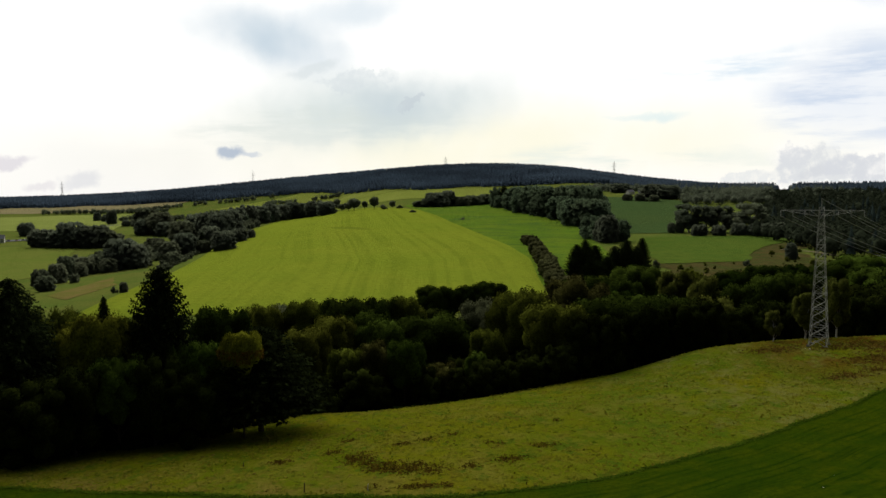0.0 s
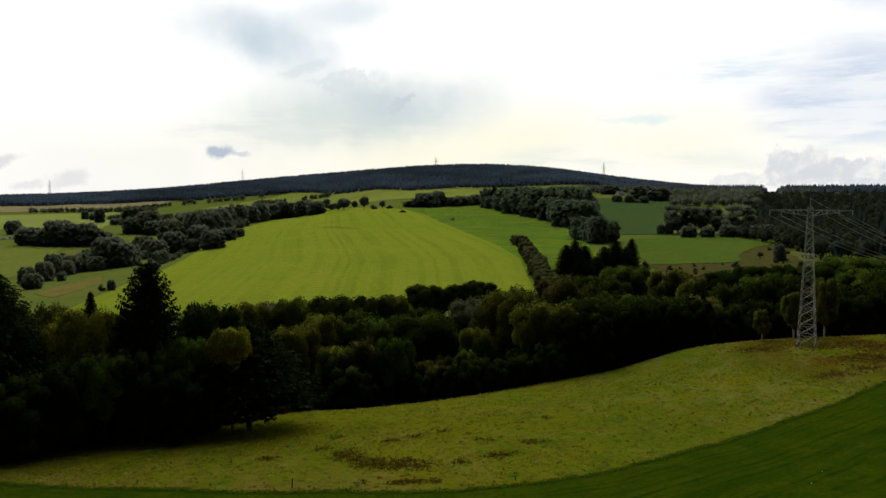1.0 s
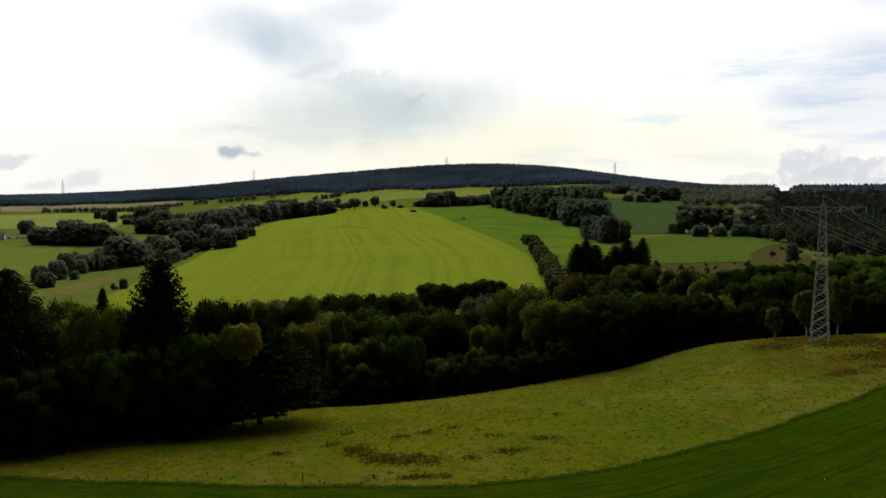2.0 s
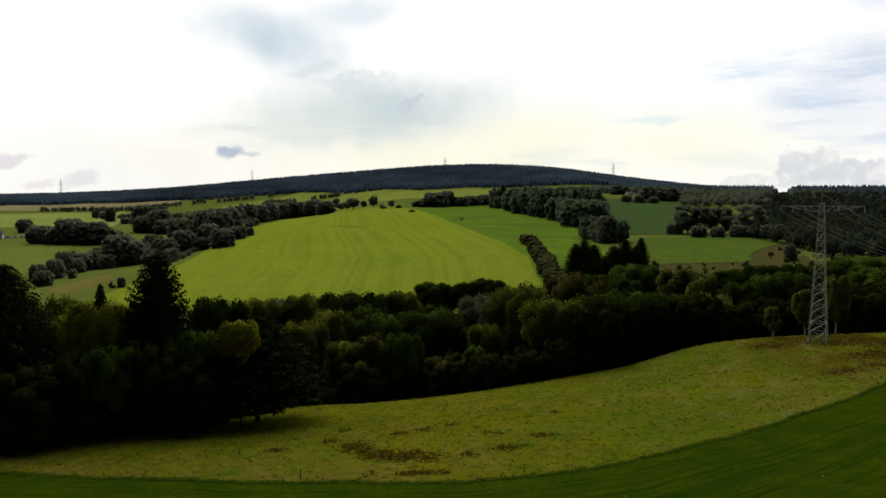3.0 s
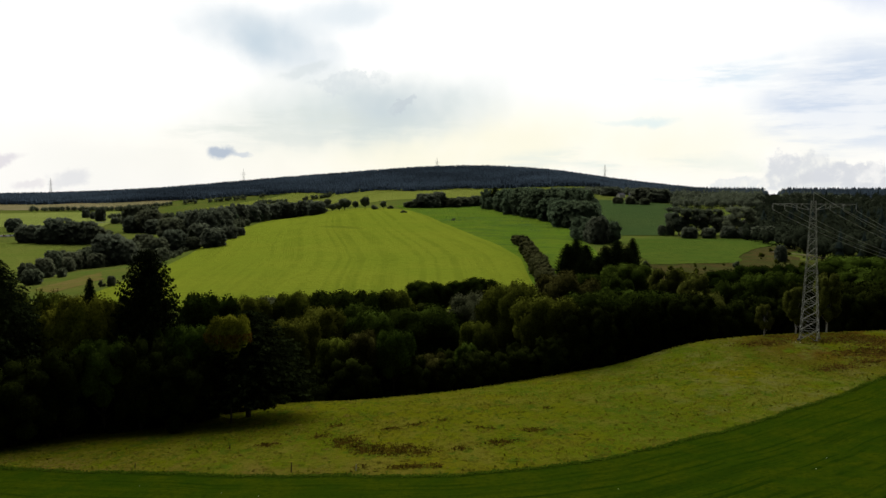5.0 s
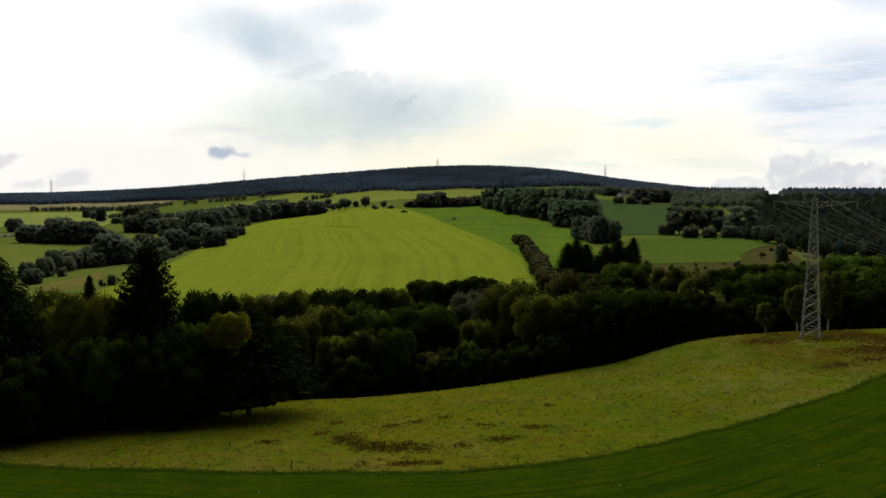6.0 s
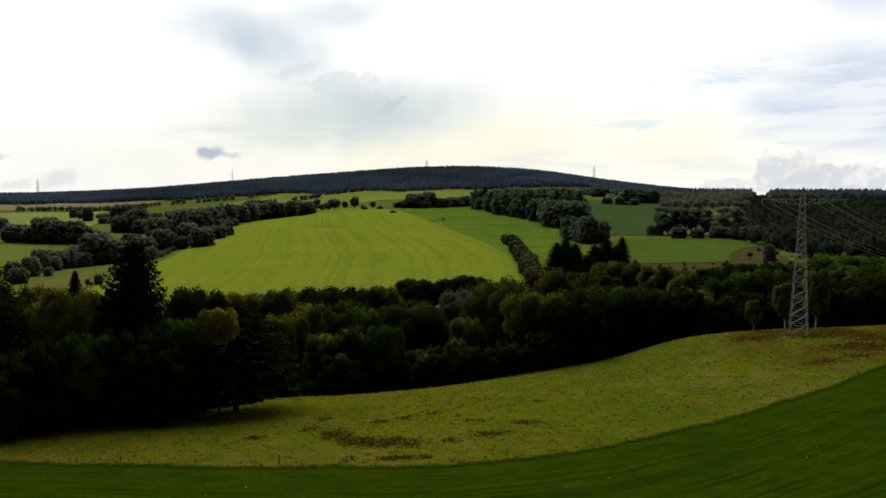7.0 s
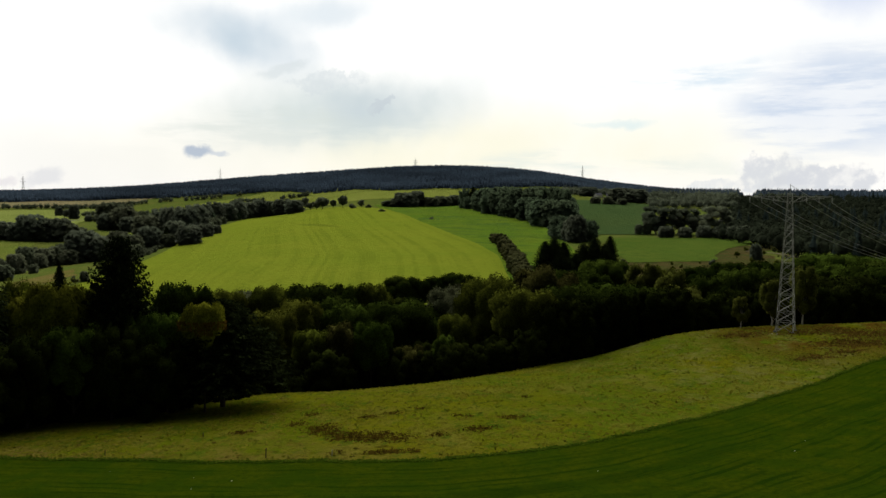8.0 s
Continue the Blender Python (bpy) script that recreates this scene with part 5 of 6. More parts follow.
def pylon(tall, foot, waist, arms, detail=True):
    """A lattice pylon: four legs, braced panels, crossarms with insulators. arms: height, half length."""
    thing = new("pylon")
    top_half = 0.42
    levels = [0.0]
    while levels[-1] < tall * 0.985:
        levels.append(min(tall, levels[-1] + max(1.6 if detail else 6.0, (foot * 2) * 0.62 * (1 - 0.78 * levels[-1] / tall))))

    def half(z):
        return max(top_half, foot + (waist - foot) * min(z / (tall * 0.62), 1.0)) if z < tall * 0.62 else waist + (top_half - waist) * (z / tall - 0.62) / 0.38

    corners = [(1, 1), (-1, 1), (-1, -1), (1, -1)]
    thick = 0.064 if detail else 0.24

    def member(name, a, b, r):
        bm = bmesh.new()
        bar(bm, a, b, r)
        part(name, bm, M["steel"], thing)

    for cx, cy in corners:
        v, f = tube([(cx * half(z), cy * half(z), z) for z in levels], [thick * (1.05 - 0.5 * z / tall) for z in levels], 4)
        mesh_object("leg", v, f, M["steel"], thing)
        if detail:
            bm = bmesh.new()
            box(bm, cx * half(0), cy * half(0), 0.05, 0.6, 0.6, 0.5, None, 0.06)
            part("footing", bm, M["concrete"], thing, "pale concrete footing")
    for k in range(4):
        (ax, ay), (bx, by) = corners[k], corners[(k + 1) % 4]
        for i, (a, b) in enumerate(zip(levels, levels[1:])):
            ha, hb = half(a), half(b)
            slim = thick * (0.66 - 0.36 * a / tall)
            member("diagonal_brace", (ax * ha, ay * ha, a), (bx * hb, by * hb, b), slim)
            member("diagonal_brace", (bx * ha, by * ha, a), (ax * hb, ay * hb, b), slim)
            if i % 2 == 1 or i < 2:
                member("cross_brace", (ax * hb, ay * hb, b), (bx * hb, by * hb, b), slim)
    ends = []
    for z, reach in arms:
        for sgn in (-1, 1):
            h = half(z)
            tip = Vector((sgn * reach, 0, z))
            for cy in (-1, 1):
                low, up = Vector((sgn * h, cy * h, z)), Vector((sgn * h, cy * h, z - 1.2))
                member("arm_chord", low, tip, thick * 0.55)
                member("arm_chord", up, tip, thick * 0.45)
                for q in (0.25, 0.5, 0.75) if detail else ():
                    member("arm_brace", low.lerp(tip, q), up.lerp(tip, q), thick * 0.4)
                    member("arm_brace", low.lerp(tip, q), up.lerp(tip, q - 0.25), thick * 0.4)
            for q in ((1.0, 0.68, 0.36) if detail else ()):
                bm = bmesh.new()
                x = sgn * (h + (reach - h) * q)
                for k in range(6):
                    bmesh.ops.create_cone(bm, cap_ends=True, segments=8, radius1=0.10, radius2=0.05, depth=0.10, matrix=Matrix.Translation((x, 0, z - 0.25 - 0.15 * k)))
                bar(bm, (x, 0, z), (x, 0, z - 1.2), 0.03)
                part("insulator", bm, M["steel"], thing, "grey insulator string")
                ends.append((x, 0, z - 1.2))
    bm = bmesh.new()
    bar(bm, (0, 0, tall - 0.3), (0, 0, tall + (1.8 if detail else 4)), thick * 0.7)
    part("peak", bm, M["steel"], thing)
    ends.append((0, 0, tall + 1.6))
    return thing, ends


near_pylon, ends = pylon(27.9, 1.65, 0.85, [(27.2, 7.6)])
tagged(near_pylon, "grey lattice steel power pylon standing on the meadow's crest", "pylon")
base = pose(*PYLON, float(height(*PYLON)) + 0.15, 0, 0, PYLON_TURN)
near_pylon.matrix_basis = base


def cable(a, b, sag, r):
    pts, n = [], 40
    for i in range(n + 1):
        s = i / n
        p = Vector(a).lerp(Vector(b), s)
        pts.append(p - Vector((0, 0, sag * 4 * s * (1 - s))))
    v, f = tube(pts, [r] * (n + 1), 5)
    ob = mesh_object("power_cable", v, f, M["cable"])
    return tagged(ob, "thin pale aluminium power cable hanging from the pylon", "cable", "cables of the pylon")


next_pylon, far_ends = pylon(27.2, 1.7, 0.9, [(26.6, 7.6)])
tagged(next_pylon, "grey lattice steel power pylon in the wooded valley", "pylon")
NEXT = (280, 330)
away = pose(*NEXT, float(height(*NEXT)) - 0.2, 0, 0, PYLON_TURN)
next_pylon.matrix_basis = away
for e, f in zip(ends, far_ends):
    cable(base @ Vector(e), away @ Vector(f), 14.0, 0.045)

masts = [(-1189, 2500, 55), (-592, 2500, 46), (9, 2500, 36), (533, 2500, 52)]
for x, y, tall in masts:
    mast, _ = pylon(tall, 3.6, 1.8, [(tall * 0.84, 6.5), (tall * 0.70, 8.5)], False)
    mast.matrix_basis = pose(x, y, float(height(x, y)) - 0.2, 0, 0, 10)
    tagged(mast, "distant lattice power pylon rising over the forest", "pylon", "pylons on the hill")


# ---------------------------------------------------------------- the meadow: tufts, dead weeds, posts
def tufts(name, seed, count, x0, x1, keep, tall, wide, blades, material, label):
    rng = np.random.default_rng(seed)
    x = rng.uniform(x0, x1, count)
    lo, hi = mown_edge(x), crest(x) + 14
    y = lo + (hi - lo) * rng.uniform(0.01, 1, count)
    ok = keep(x, y, rng)
    x, y = x[ok], y[ok]
    n = len(x)
    a = rng.uniform(0, 2 * math.pi, (n, blades))
    r = rng.uniform(0.05, 0.5, (n, blades)) * wide
    h = tall * rng.uniform(0.5, 1.3, (n, 1)) * rng.uniform(0.6, 1.1, (n, blades))
    bx, by = x[:, None] + r * np.cos(a), y[:, None] + r * np.sin(a)
    bz = height(bx, by) + 0.1
    t = rng.uniform(0, 2 * math.pi, (n, blades))
    hw = wide * 0.22
    lean = rng.normal(0, 0.25, (2, n, blades)) * h
    v = np.stack([np.stack([bx - hw * np.cos(t), by - hw * np.sin(t), bz], -1), np.stack([bx + hw * np.cos(t), by + hw * np.sin(t), bz], -1),
                  np.stack([bx + lean[0] + hw * 0.5 * np.cos(t), by + lean[1] + hw * 0.5 * np.sin(t), bz + h], -1),
                  np.stack([bx + lean[0] - hw * 0.5 * np.cos(t), by + lean[1] - hw * 0.5 * np.sin(t), bz + h * 0.9], -1)], 2).reshape(-1, 3)
    ob = mesh_object(name, v, np.arange(len(v)).reshape(-1, 4), material)
    up = rng.normal(0, 0.22, (len(v), 3)) + [0, 0, 1]
    ob.data.normals_split_custom_set_from_vertices([tuple(q) for q in (up / np.linalg.norm(up, axis=1, keepdims=True)).tolist()])
    return tagged(ob, label, name.replace("_", " "), "", "stuff")


M["tuft"] = surface("tuft_grass", lambda n, w: (n.mix(n.add("ShaderNodeNewGeometry").outputs["Random Per Island"], (0.098, 0.100, 0.006), (0.130, 0.118, 0.012)), None, 0))
M["tuft_green"] = surface("tuft_green", lambda n, w: (n.mix(n.add("ShaderNodeNewGeometry").outputs["Random Per Island"], (0.068, 0.088, 0.006), (0.088, 0.102, 0.008)), None, 0))


def patchy(scale, cut, shift=0.0):
    def keep(x, y, rng):
        f = np.sin(x / scale + shift) * np.sin(y / (scale * 0.7) + 1.3 * shift) + 0.6 * np.sin(x / (scale * 0.37) + 2) * np.sin(y / (scale * 0.31) + shift)
        return f + rng.normal(0, 0.35, len(x)) > cut
    return keep


def blotch(spots):
    """Clusters round given places: x, y, half width, half depth."""
    def keep(x, y, rng):
        near = np.zeros(len(x))
        for sx, sy, w, d in spots:
            near = np.maximum(near, min(1.0, 0.35 + 0.3 * w) * np.exp(-((x - sx) / w) ** 2 - ((y - sy) / d) ** 2))
        lumps = np.sin(x * 1.9 + 1.3 * np.sin(y * 1.1)) * np.sin(y * 1.7 + 1.7 * np.sin(x * 0.9))
        return rng.uniform(0.05, 1, len(x)) < near * (0.75 + 0.4 * lumps)
    return keep


def sward(name, seed, count, x0, x1, keep, size, high, tilt, material, label):
    """Leaning blades and clumps that roughen the meadow."""
    rng = np.random.default_rng(seed)
    x = rng.uniform(x0, x1, count)
    lo, hi = mown_edge(x), crest(x) + 14
    y = lo + (hi - lo) * rng.uniform(0.0, 1, count)
    ok = keep(x, y, rng)
    x, y = x[ok], y[ok]
    n = len(x)
    p = np.stack([x, y, height(x, y) + 0.23 + high * rng.uniform(0, 1, n)], -1)
    nrm = np.clip(rng.normal(0, tilt, (n, 3)), -0.5, 0.5) + [0, -0.1, 1]
    v, f = cards(p, nrm, size * rng.uniform(0.5, 1.5, n), rng, 0.6)
    ob = mesh_object(name, v, f, material)
    return tagged(ob, label, name.replace("_", " "), "", "stuff")


WEEDS = [(-4.4, 91.9, 2.9, 2.6), (-7.6, 93.7, 2.0, 2.6), (-1.8, 90.3, 1.9, 1.9), (-11.1, 98.9, 1.8, 3.1), (-9.1, 95.8, 1.5, 2.1), (-2.5, 83.1, 2.6, 1.0), (-7.7, 84.2, 0.9, 1.2), (0.2, 82.6, 1.0, 0.9),
         (-2.5, 108.6, 1.2, 1.6), (1.4, 111.9, 1.0, 1.2), (-5.8, 106.9, 1.2, 1.4), (-13.7, 111.0, 1.0, 1.2), (7.4, 103.1, 0.8, 1.2), (7.7, 93.7, 1.7, 1.6), (13.0, 100.6, 1.5, 1.4), (5.8, 104.8, 0.8, 1.1),
         (17.0, 117.2, 0.8, 1.1), (-14.8, 103.6, 1.1, 1.6), (2.9, 91.0, 1.2, 1.4), (-21.0, 99.0, 1.3, 1.4)]
RUST = [(66, 158, 5.5, 3.0), (80, 156.5, 8, 3.6), (80, 142, 7, 4.5), (88, 150, 7, 4.5), (67, 131, 3.5, 2.2), (74, 134, 3.0, 2.0)]
M["rust"] = surface("rusty_grass", lambda n, w: (n.mix(n.add("ShaderNodeNewGeometry").outputs["Random Per Island"], (0.085, 0.050, 0.009), (0.055, 0.034, 0.007)), None, 0))


def tussocks(name, seed, count, keep, wide, tall, material, label):
    """Low rounded cushions of long grass."""
    rng = np.random.default_rng(seed)
    x = rng.uniform(-75, 110, count)
    lo, hi = mown_edge(x) + 1.5, crest(x) + 6
    y = lo + (hi - lo) * rng.uniform(0.0, 1, count)
    ok = keep(x, y, rng)
    x, y = x[ok], y[ok]
    n, sides = len(x), 6
    a = rng.uniform(0, 7, (n, 1)) + np.arange(sides)[None, :] * 2 * math.pi / sides
    r = wide * rng.uniform(0.5, 1.5, (n, 1)) * 0.5
    h = tall * rng.uniform(0.4, 1.4, (n, 1))
    z = height(x, y)[:, None] + 0.06
    rings = [np.stack([x[:, None] + r * q * rng.uniform(0.75, 1.25, (n, sides)) * np.cos(a), y[:, None] + r * q * rng.uniform(0.75, 1.25, (n, sides)) * np.sin(a), z + h * e * rng.uniform(0.85, 1.15, (n, sides))], -1)
             for q, e in ((1.0, 0.0), (0.72, 0.62))]
    tip = np.stack([x, y, z[:, 0] + h[:, 0]], -1)[:, None, :]
    verts = np.concatenate([*rings, tip], 1).reshape(-1, 3)
    i, k = np.arange(n)[:, None] * (2 * sides + 1), np.arange(sides)[None, :]
    q = (k + 1) % sides
    faces = np.stack([i + k, i + q, i + sides + q, i + sides + k], -1).reshape(-1, 4).tolist() + np.stack([i + sides + k, i + sides + q, i + 2 * sides + 0 * k], -1).reshape(-1, 3).tolist()
    return tagged(mesh_object(name, verts, faces, material, None, "", True), label, "grass", "", "stuff")


tussocks("meadow_tussocks", 31, 4600, patchy(11, -0.35, 0.4), 0.9, 0.20, M["meadow"], "low cushions of long yellow-green grass")
tussocks("straw_tussocks", 32, 2600, patchy(8, -0.1, 1.7), 0.8, 0.17, M["tuft"], "straw-coloured cushions of long grass")
tussocks("green_tussocks", 33, 1000, patchy(14, 0.1, 2.9), 0.9, 0.18, M["tuft_green"], "green cushions of meadow grass")
sward("grass_tufts", 21, 22000, -75, 115, patchy(9, -0.1), 0.45, 0.12, 0.22, M["tuft"], "straw-coloured tufts of long meadow grass")
sward("green_tufts", 22, 8000, -75, 115, patchy(13, 0.1, 1.0), 0.45, 0.12, 0.2, M["tuft_green"], "green tufts in the meadow")
sward("rusty_grass", 25, 80000, 40, 105, blotch(RUST), 0.45, 0.08, 0.25, M["rust"], "rust-brown dead grass round the pylon's foot")
sward("dock_patch", 26, 200000, -23, 24, blotch(WEEDS), 0.30, 0.12, 0.3, M["weed"], "dark brown dead dock weeds in the meadow")
tufts("weed_stalks", 23, 11000, -25, 25, blotch(WEEDS), 0.38, 0.14, 3, M["weed"], "stalks of dead dock weeds in the meadow")
tufts("lone_weeds", 24, 420, -60, 90, patchy(16, 0.3, 0.7), 0.36, 0.16, 4, M["weed"], "single dark weed stalks in the meadow")


def rushes(seed, beds, label):
    """Upright dark rushes in wet hollows: x, y, half length, half depth, slant of each bed."""
    rng = np.random.default_rng(seed)
    places = []
    for bx, by, a, b, slant in beds:
        n = int(a * b * 0.7)
        u, v = rng.normal(0, 0.5, n) * a, rng.normal(0, 0.5, n) * b
        places.append(np.stack([bx + u, by + v + slant * u], -1))
    p = np.concatenate(places)
    p = np.column_stack([p, height(p[:, 0], p[:, 1]) + 0.75])
    v, f = cards(p, rng.normal(0, 0.35, p.shape) + [0, -0.5, 0.9], rng.uniform(0.8, 1.9, len(p)), rng, 0.7)
    return tagged(mesh_object("rushes", v, f, M["rush"], soft=np.tile([0.0, 0.0, 1.0], (len(v), 1))), label, "rushes", "", "stuff")


M["rush"] = surface("rushes", lambda n, w: (n.mix(n.add("ShaderNodeNewGeometry").outputs["Random Per Island"], (0.064, 0.124, 0.026), (0.084, 0.146, 0.026)), None, 0))
rushes(41, [(22, 945, 14, 16, -0.5), (45, 985, 26, 9, -0.3), (80, 935, 30, 8, -0.6), (98, 865, 12, 16, 0.2), (70, 860, 20, 7, 0.1), (100, 790, 16, 8, -0.4)], "dark green rushes in the wet hollows of the pasture")


def verge(seed, count):
    """Ragged grass where the mower turned along the meadow."""
    rng = np.random.default_rng(seed)
    x = rng.uniform(-72, 108, count)
    y = mown_edge(x) + rng.normal(-0.15, 0.32, count) + 0.25 * np.sin(x * 1.9) * np.sin(x * 0.53)
    p = np.stack([x, y, height(x, y) + 0.10 + 0.10 * rng.uniform(0, 1, count)], -1)
    v, f = cards(p, np.clip(rng.normal(0, 0.25, p.shape), -0.5, 0.5) + [0, -0.15, 1], rng.uniform(0.12, 0.34, count), rng, 0.6)
    return tagged(mesh_object("verge_grass", v, f, M["verge"]), "ragged bright green grass along the mown field's edge", "grass", "", "stuff")


M["verge"] = surface("verge_grass", lambda n, w: (n.mix(n.add("ShaderNodeNewGeometry").outputs["Random Per Island"], (0.028, 0.060, 0.003), (0.054, 0.080, 0.006)), None, 0))
verge(51, 12000)


def post(x, y, tall, r, material, label):
    thing = new("fence_post")
    bm = bmesh.new()
    bmesh.ops.create_cone(bm, cap_ends=True, segments=10, radius1=r * 1.1, radius2=r, depth=tall, matrix=Matrix.Translation((0, 0, tall / 2)) @ Euler((0.03, 0.04, 0)).to_matrix().to_4x4())
    part("shaft", bm, material, thing)
    bm = bmesh.new()
    bmesh.ops.create_cone(bm, cap_ends=True, segments=10, radius1=r, radius2=r * 0.3, depth=r * 1.2, matrix=Matrix.Translation((tall * 0.04, -tall * 0.03, tall + r * 0.5)))
    part("cap", bm, material, thing)
    thing.matrix_basis = pose(x, y, float(height(x, y)) - 0.15, 0, 0, 20)
    return tagged(thing, label, "post", "posts at the field's edge")


post(-15.1, 83.4, 1.3, 0.06, M["post_wood"], "weathered dark wooden post at the mown field's edge")
post(-33.5, 88.6, 0.9, 0.045, M["post_wood"], "short dark stake in the long grass")
post(-25.2, 97.5, 0.9, 0.05, M["post_wood"], "short dark stake in the long grass")
post(-8.2, 82.6, 1.0, 0.045, M["stone_pale"], "thin white marker stake in the long grass")


def stone(x, y, s, seed):
    rng = np.random.default_rng(seed)
    bm = bmesh.new()
    bmesh.ops.create_icosphere(bm, subdivisions=2, radius=s)
    for v in bm.verts:
        v.co = Vector((v.co.x * 1.3, v.co.y, v.co.z * 0.6)) * float(1 + rng.normal(0, 0.08))
    me = bpy.data.meshes.new("stone")
    bm.to_mesh(me)
    bm.free()
    me.materials.append(M["stone_pale"])
    ob = new("stone", me)
    ob.matrix_basis = pose(x, y, float(height(x, y)) + 0.05 + s * 0.3, 0, 0, seed * 40)
    return tagged(ob, "small pale stone lying on the mown grass", "stone", "stones on the mown field")


for k, (x, y) in enumerate(((-20.5, 76.0), (-19.5, 71.5), (-16.5, 74.0), (-30.0, 80.5), (16.5, 70.5), (36, 74), (39, 78), (44, 72))):
    stone(x, y, 0.034 + 0.012 * (k % 3), k + 1)


for k in range(14):
    a, r = plants.uniform(0, 6.28), plants.uniform(0.5, 2.8)
    ob = stone(PYLON[0] - 1.5 + r * math.cos(a), PYLON[1] - 2.5 + 0.6 * r * math.sin(a), plants.uniform(0.10, 0.20), 30 + k)
    tagged(ob, "pale rubble stone at the pylon's foot", "stone", "rubble at the pylon")


# ---------------------------------------------------------------- road, houses and cars in the distance
def road(name, points, width, label, material=None):
    p = np.array(points, float)
    s = np.linspace(0, len(p) - 1, 14 * (len(p) - 1) + 1)
    x, y = np.interp(s, range(len(p)), p[:, 0]), np.interp(s, range(len(p)), p[:, 1])
    d = np.stack([np.gradient(x), np.gradient(y)], -1)
    d /= np.linalg.norm(d, axis=1, keepdims=True)
    k = np.array([-0.5, -0.25, 0, 0.25, 0.5]) * width
    sheet(name, x[:, None] - d[:, 1:] * k, y[:, None] + d[:, :1] * k, material or M["asphalt"], 0.75, label, "road")


road("valley_road", [(-640, 930), (-560, 985), (-520, 1060), (-540, 1180), (-600, 1330), (-585, 1420), (-480, 1480)], 9, "pale asphalt country road across the lowland")


road("car_park", [(-585, 960), (-556, 985), (-524, 1022)], 22, "pale car park beside the valley road")
road("forest_track", [(234, 552), (247, 532), (249, 505)], 4, "sandy track at the foot of the wooded slope", M["sand"])


def house(x, y, turn, w, d, eaves, roof, label, floors=2):
    """A rendered house with a gabled roof, windows, door and chimney."""
    thing = new("house")
    bm = bmesh.new()
    box(bm, 0, 0, eaves / 2, w, d, eaves)
    for sgn in (-1, 1):
        a = [bm.verts.new((sgn * w / 2, yy, zz)) for yy, zz in ((-d / 2, eaves), (d / 2, eaves), (0, eaves + d * 0.42))]
        bm.faces.new(a)
    part("wall", bm, M["render_wall"], thing)
    roof_part = None
    for sgn in (-1, 1):
        bm = bmesh.new()
        m = Matrix.Translation((0, sgn * d * 0.27, eaves + d * 0.205)) @ Euler((-sgn * math.atan(0.84), 0, 0)).to_matrix().to_4x4()
        box(bm, 0, 0, 0, w + 0.8, d * 0.72, 0.22, m)
        roof_part = part("roof", bm, roof, thing)
    bm = bmesh.new()
    box(bm, w * 0.2, 0, eaves + d * 0.45, 0.7, 0.7, 1.6)
    part("chimney", bm, M["roof_tile"], thing)
    for f in range(floors):
        for k in range(4):
            for sgn in (-1, 1):
                bm = bmesh.new()
                x0, y0, z0 = -w * 0.36 + k * w * 0.24, sgn * (d / 2 + 0.03), 1.6 + f * 2.7
                for dx, dz, sx, sz in ((-0.58, 0, 0.10, 1.4), (0.58, 0, 0.10, 1.4), (0, -0.68, 1.26, 0.10), (0, 0.68, 1.26, 0.10)):
                    box(bm, x0 + dx, y0, z0 + dz, sx, 0.14, sz)
                window = part("window", bm, M["render_wall"], thing)
                bm = bmesh.new()
                box(bm, x0, y0, z0, 1.06, 0.05, 1.26)
                part("pane", bm, M["glass"], window, "dark window pane")
    bm = bmesh.new()
    box(bm, w * 0.48, -d / 2 - 0.01, 1.05, 0.05, 0.14, 2.1)
    box(bm, 0, -d / 2 - 0.02, 1.05, 1.1, 0.10, 2.1)
    part("door", bm, M["post_wood"], thing)
    thing.matrix_basis = pose(x, y, float(height(x, y)) - 0.3, 0, 0, turn)
    return tagged(thing, label, "house")


house(-545, 975, 20, 15, 10, 5.6, M["roof_slate"], "white house with a grey roof beside the valley road")
house(-575, 1010, 60, 18, 11, 4.5, M["roof_tile"], "low pale building with a tiled roof beside the road", 1)
house(250, 1345, 15, 16, 10, 5.2, M["roof_tile"], "farmhouse with a reddish roof above the sloping field")
house(322, 1290, -20, 14, 9, 4.6, M["roof_slate"], "pale farm building half hidden among trees", 1)
house(305, 1305, 30, 12, 8, 4.4, M["roof_slate"], "pale farm building half hidden among trees", 1)


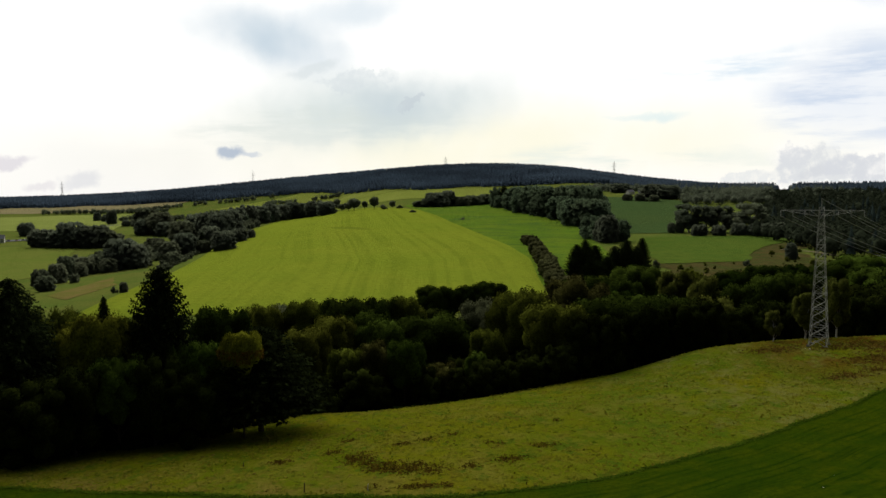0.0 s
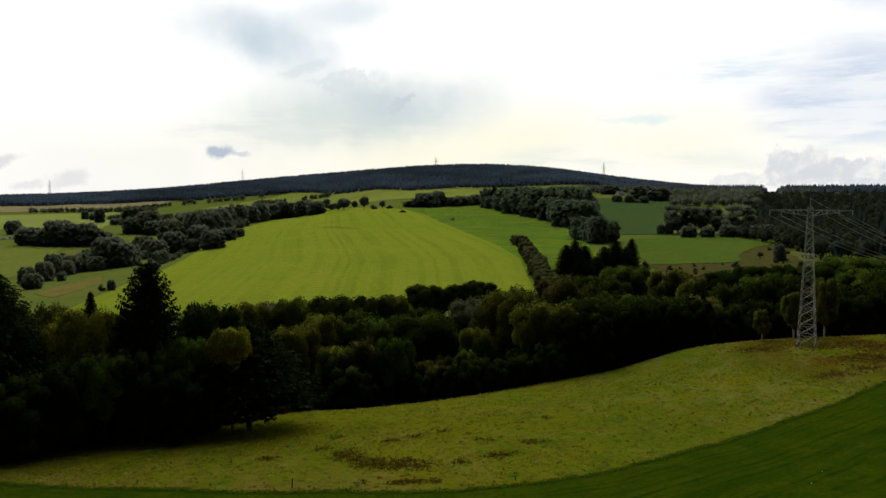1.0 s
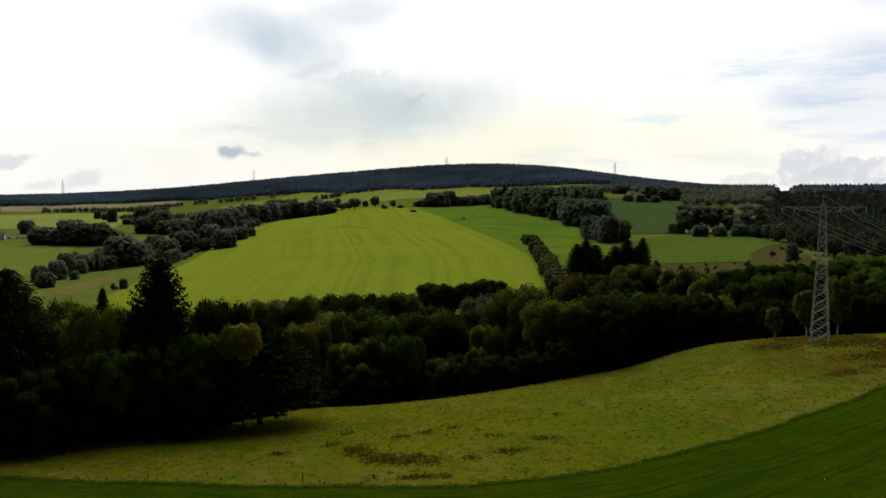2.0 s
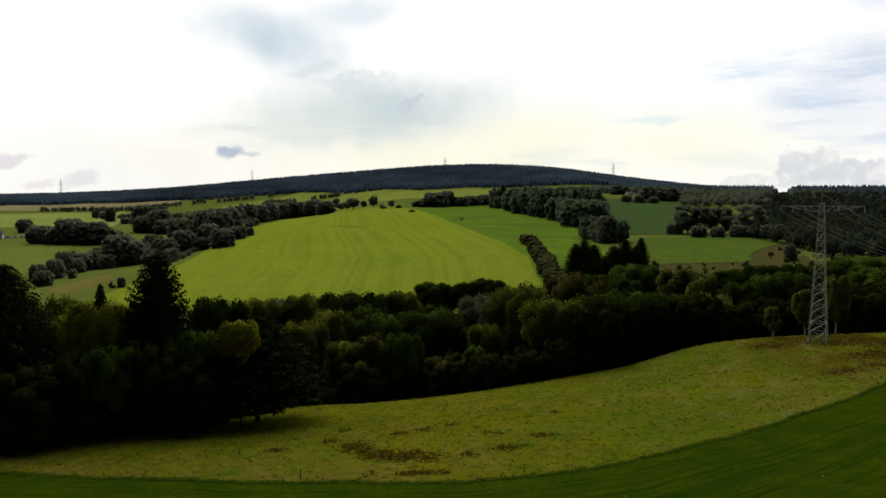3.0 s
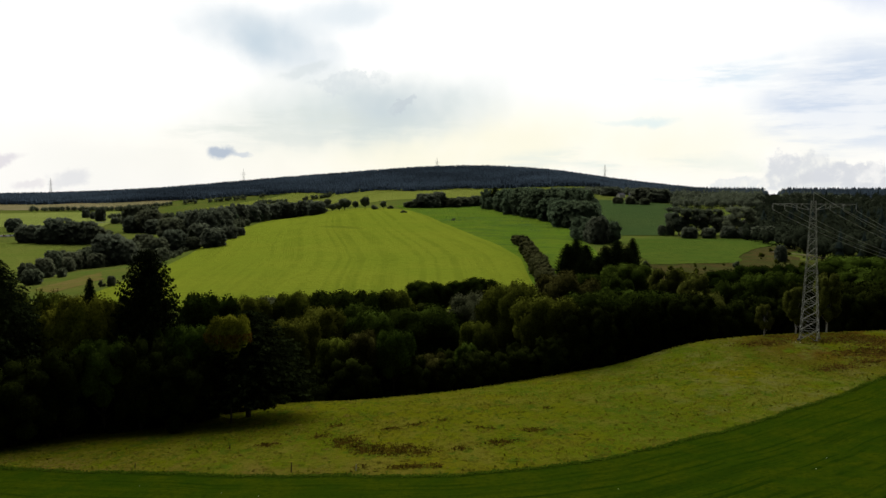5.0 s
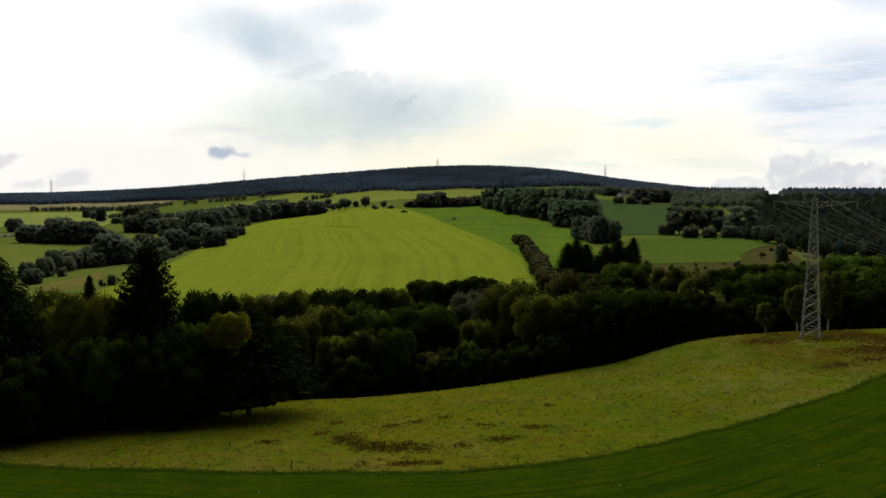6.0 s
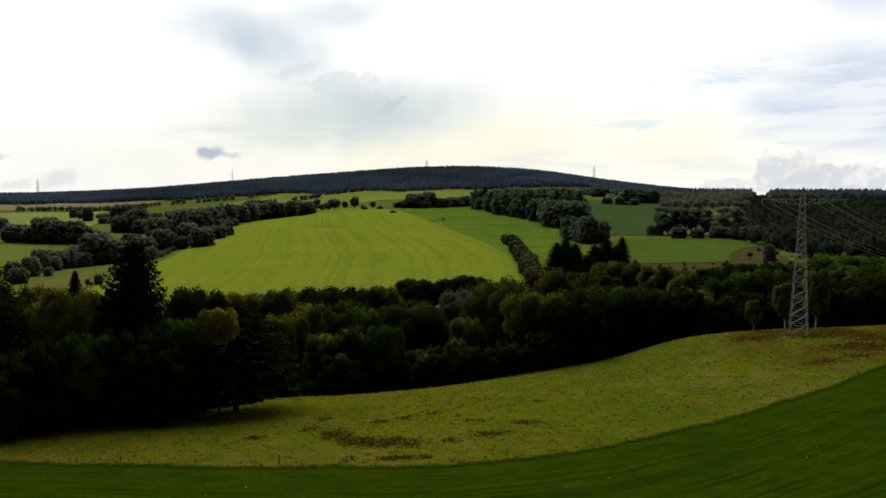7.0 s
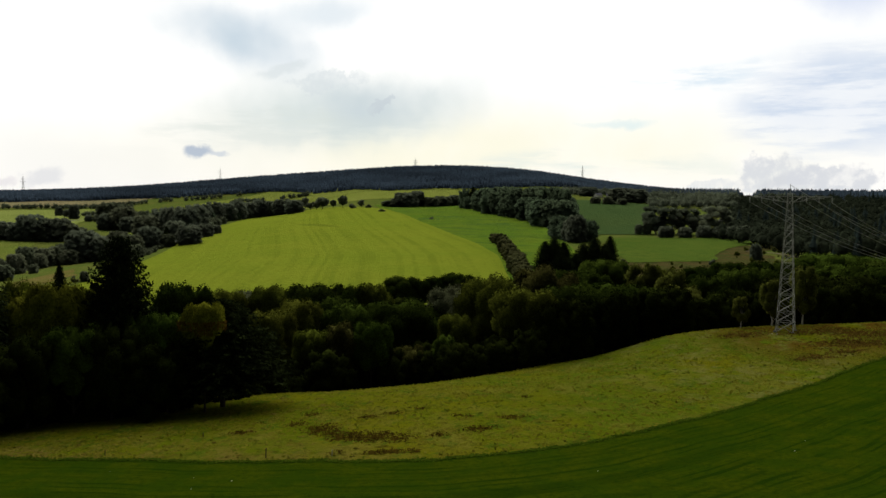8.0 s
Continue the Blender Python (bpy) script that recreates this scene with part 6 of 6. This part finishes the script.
def hut(x, y, turn):
    """A small boarded hut at the field's edge."""
    thing = new("hut")
    bm = bmesh.new()
    box(bm, 0, 0, 1.5, 6.2, 3.6, 3.0)
    part("wall", bm, M["post_wood"], thing)
    for k in range(7):
        bm = bmesh.new()
        box(bm, -2.7 + 0.9 * k, -1.84, 1.5, 0.5, 0.08, 2.8)
        part("board", bm, M["render_wall"], thing, "pale painted board")
    bm = bmesh.new()
    box(bm, 0, 0, 3.25, 7.0, 4.4, 0.22, Euler((0.10, 0, 0)).to_matrix().to_4x4())
    part("roof", bm, M["roof_slate"], thing)
    bm = bmesh.new()
    box(bm, 1.2, -1.92, 1.05, 1.0, 0.06, 2.1)
    part("door", bm, M["roof_tile"], thing)
    thing.matrix_basis = pose(x, y, float(height(x, y)) - 0.1, 0, 0, turn)
    return tagged(thing, "small hut with pale boards at the crop field's edge", "hut")


hut(-213, 738, 12)


def car(x, y, turn, paint, label):
    thing = new("car")
    bm = bmesh.new()
    box(bm, 0, 0, 0.62, 4.3, 1.75, 0.65, None, 0.14)
    body = part("body", bm, paint, thing)
    bm = bmesh.new()
    box(bm, -0.2, 0, 1.18, 2.3, 1.5, 0.55, None, 0.16)
    part("cabin", bm, M["glass"], thing, "dark glazed cabin")
    for sx in (-1.35, 1.35):
        for sy in (-0.8, 0.8):
            bm = bmesh.new()
            bmesh.ops.create_cone(bm, cap_ends=True, segments=14, radius1=0.33, radius2=0.33, depth=0.22, matrix=Matrix.Translation((sx, sy, 0.33)) @ Euler((math.pi / 2, 0, 0)).to_matrix().to_4x4())
            wheel = part("wheel", bm, M["rubber"], thing)
            bm = bmesh.new()
            bmesh.ops.create_cone(bm, cap_ends=True, segments=12, radius1=0.2, radius2=0.2, depth=0.26, matrix=Matrix.Translation((sx, sy, 0.33)) @ Euler((math.pi / 2, 0, 0)).to_matrix().to_4x4())
            part("rim", bm, M["steel"], wheel, "grey steel rim")
    thing.matrix_basis = pose(x, y, float(height(x, y)) + 0.75, 0, 0, turn)
    return tagged(thing, label, "car", "cars on the valley road")


for x, y, turn, paint, words in ((-528, 1035, 100, "car_white", "small white car on the valley road"), (-545, 1000, 60, "car_red", "small red car on the valley road"),
                                 (-523, 1050, 95, "car_blue", "small dark blue car on the valley road"), (-585, 1295, 110, "car_white", "small white car on the valley road"),
                                 (-548, 984, 30, "car_white", "small white car on the car park"), (-541, 992, 30, "car_blue", "small dark blue car on the car park"),
                                 (-535, 1000, 30, "car_red", "small red car on the car park"), (-530, 1006, 30, "car_white", "small white car on the car park")):
    car(x, y, turn, M[paint], words)

# the patterns from which the plants were copied
for rows in PATTERN.values():
    for ob in rows:
        for o in (*ob.children_recursive, ob):
            bpy.data.objects.remove(o)
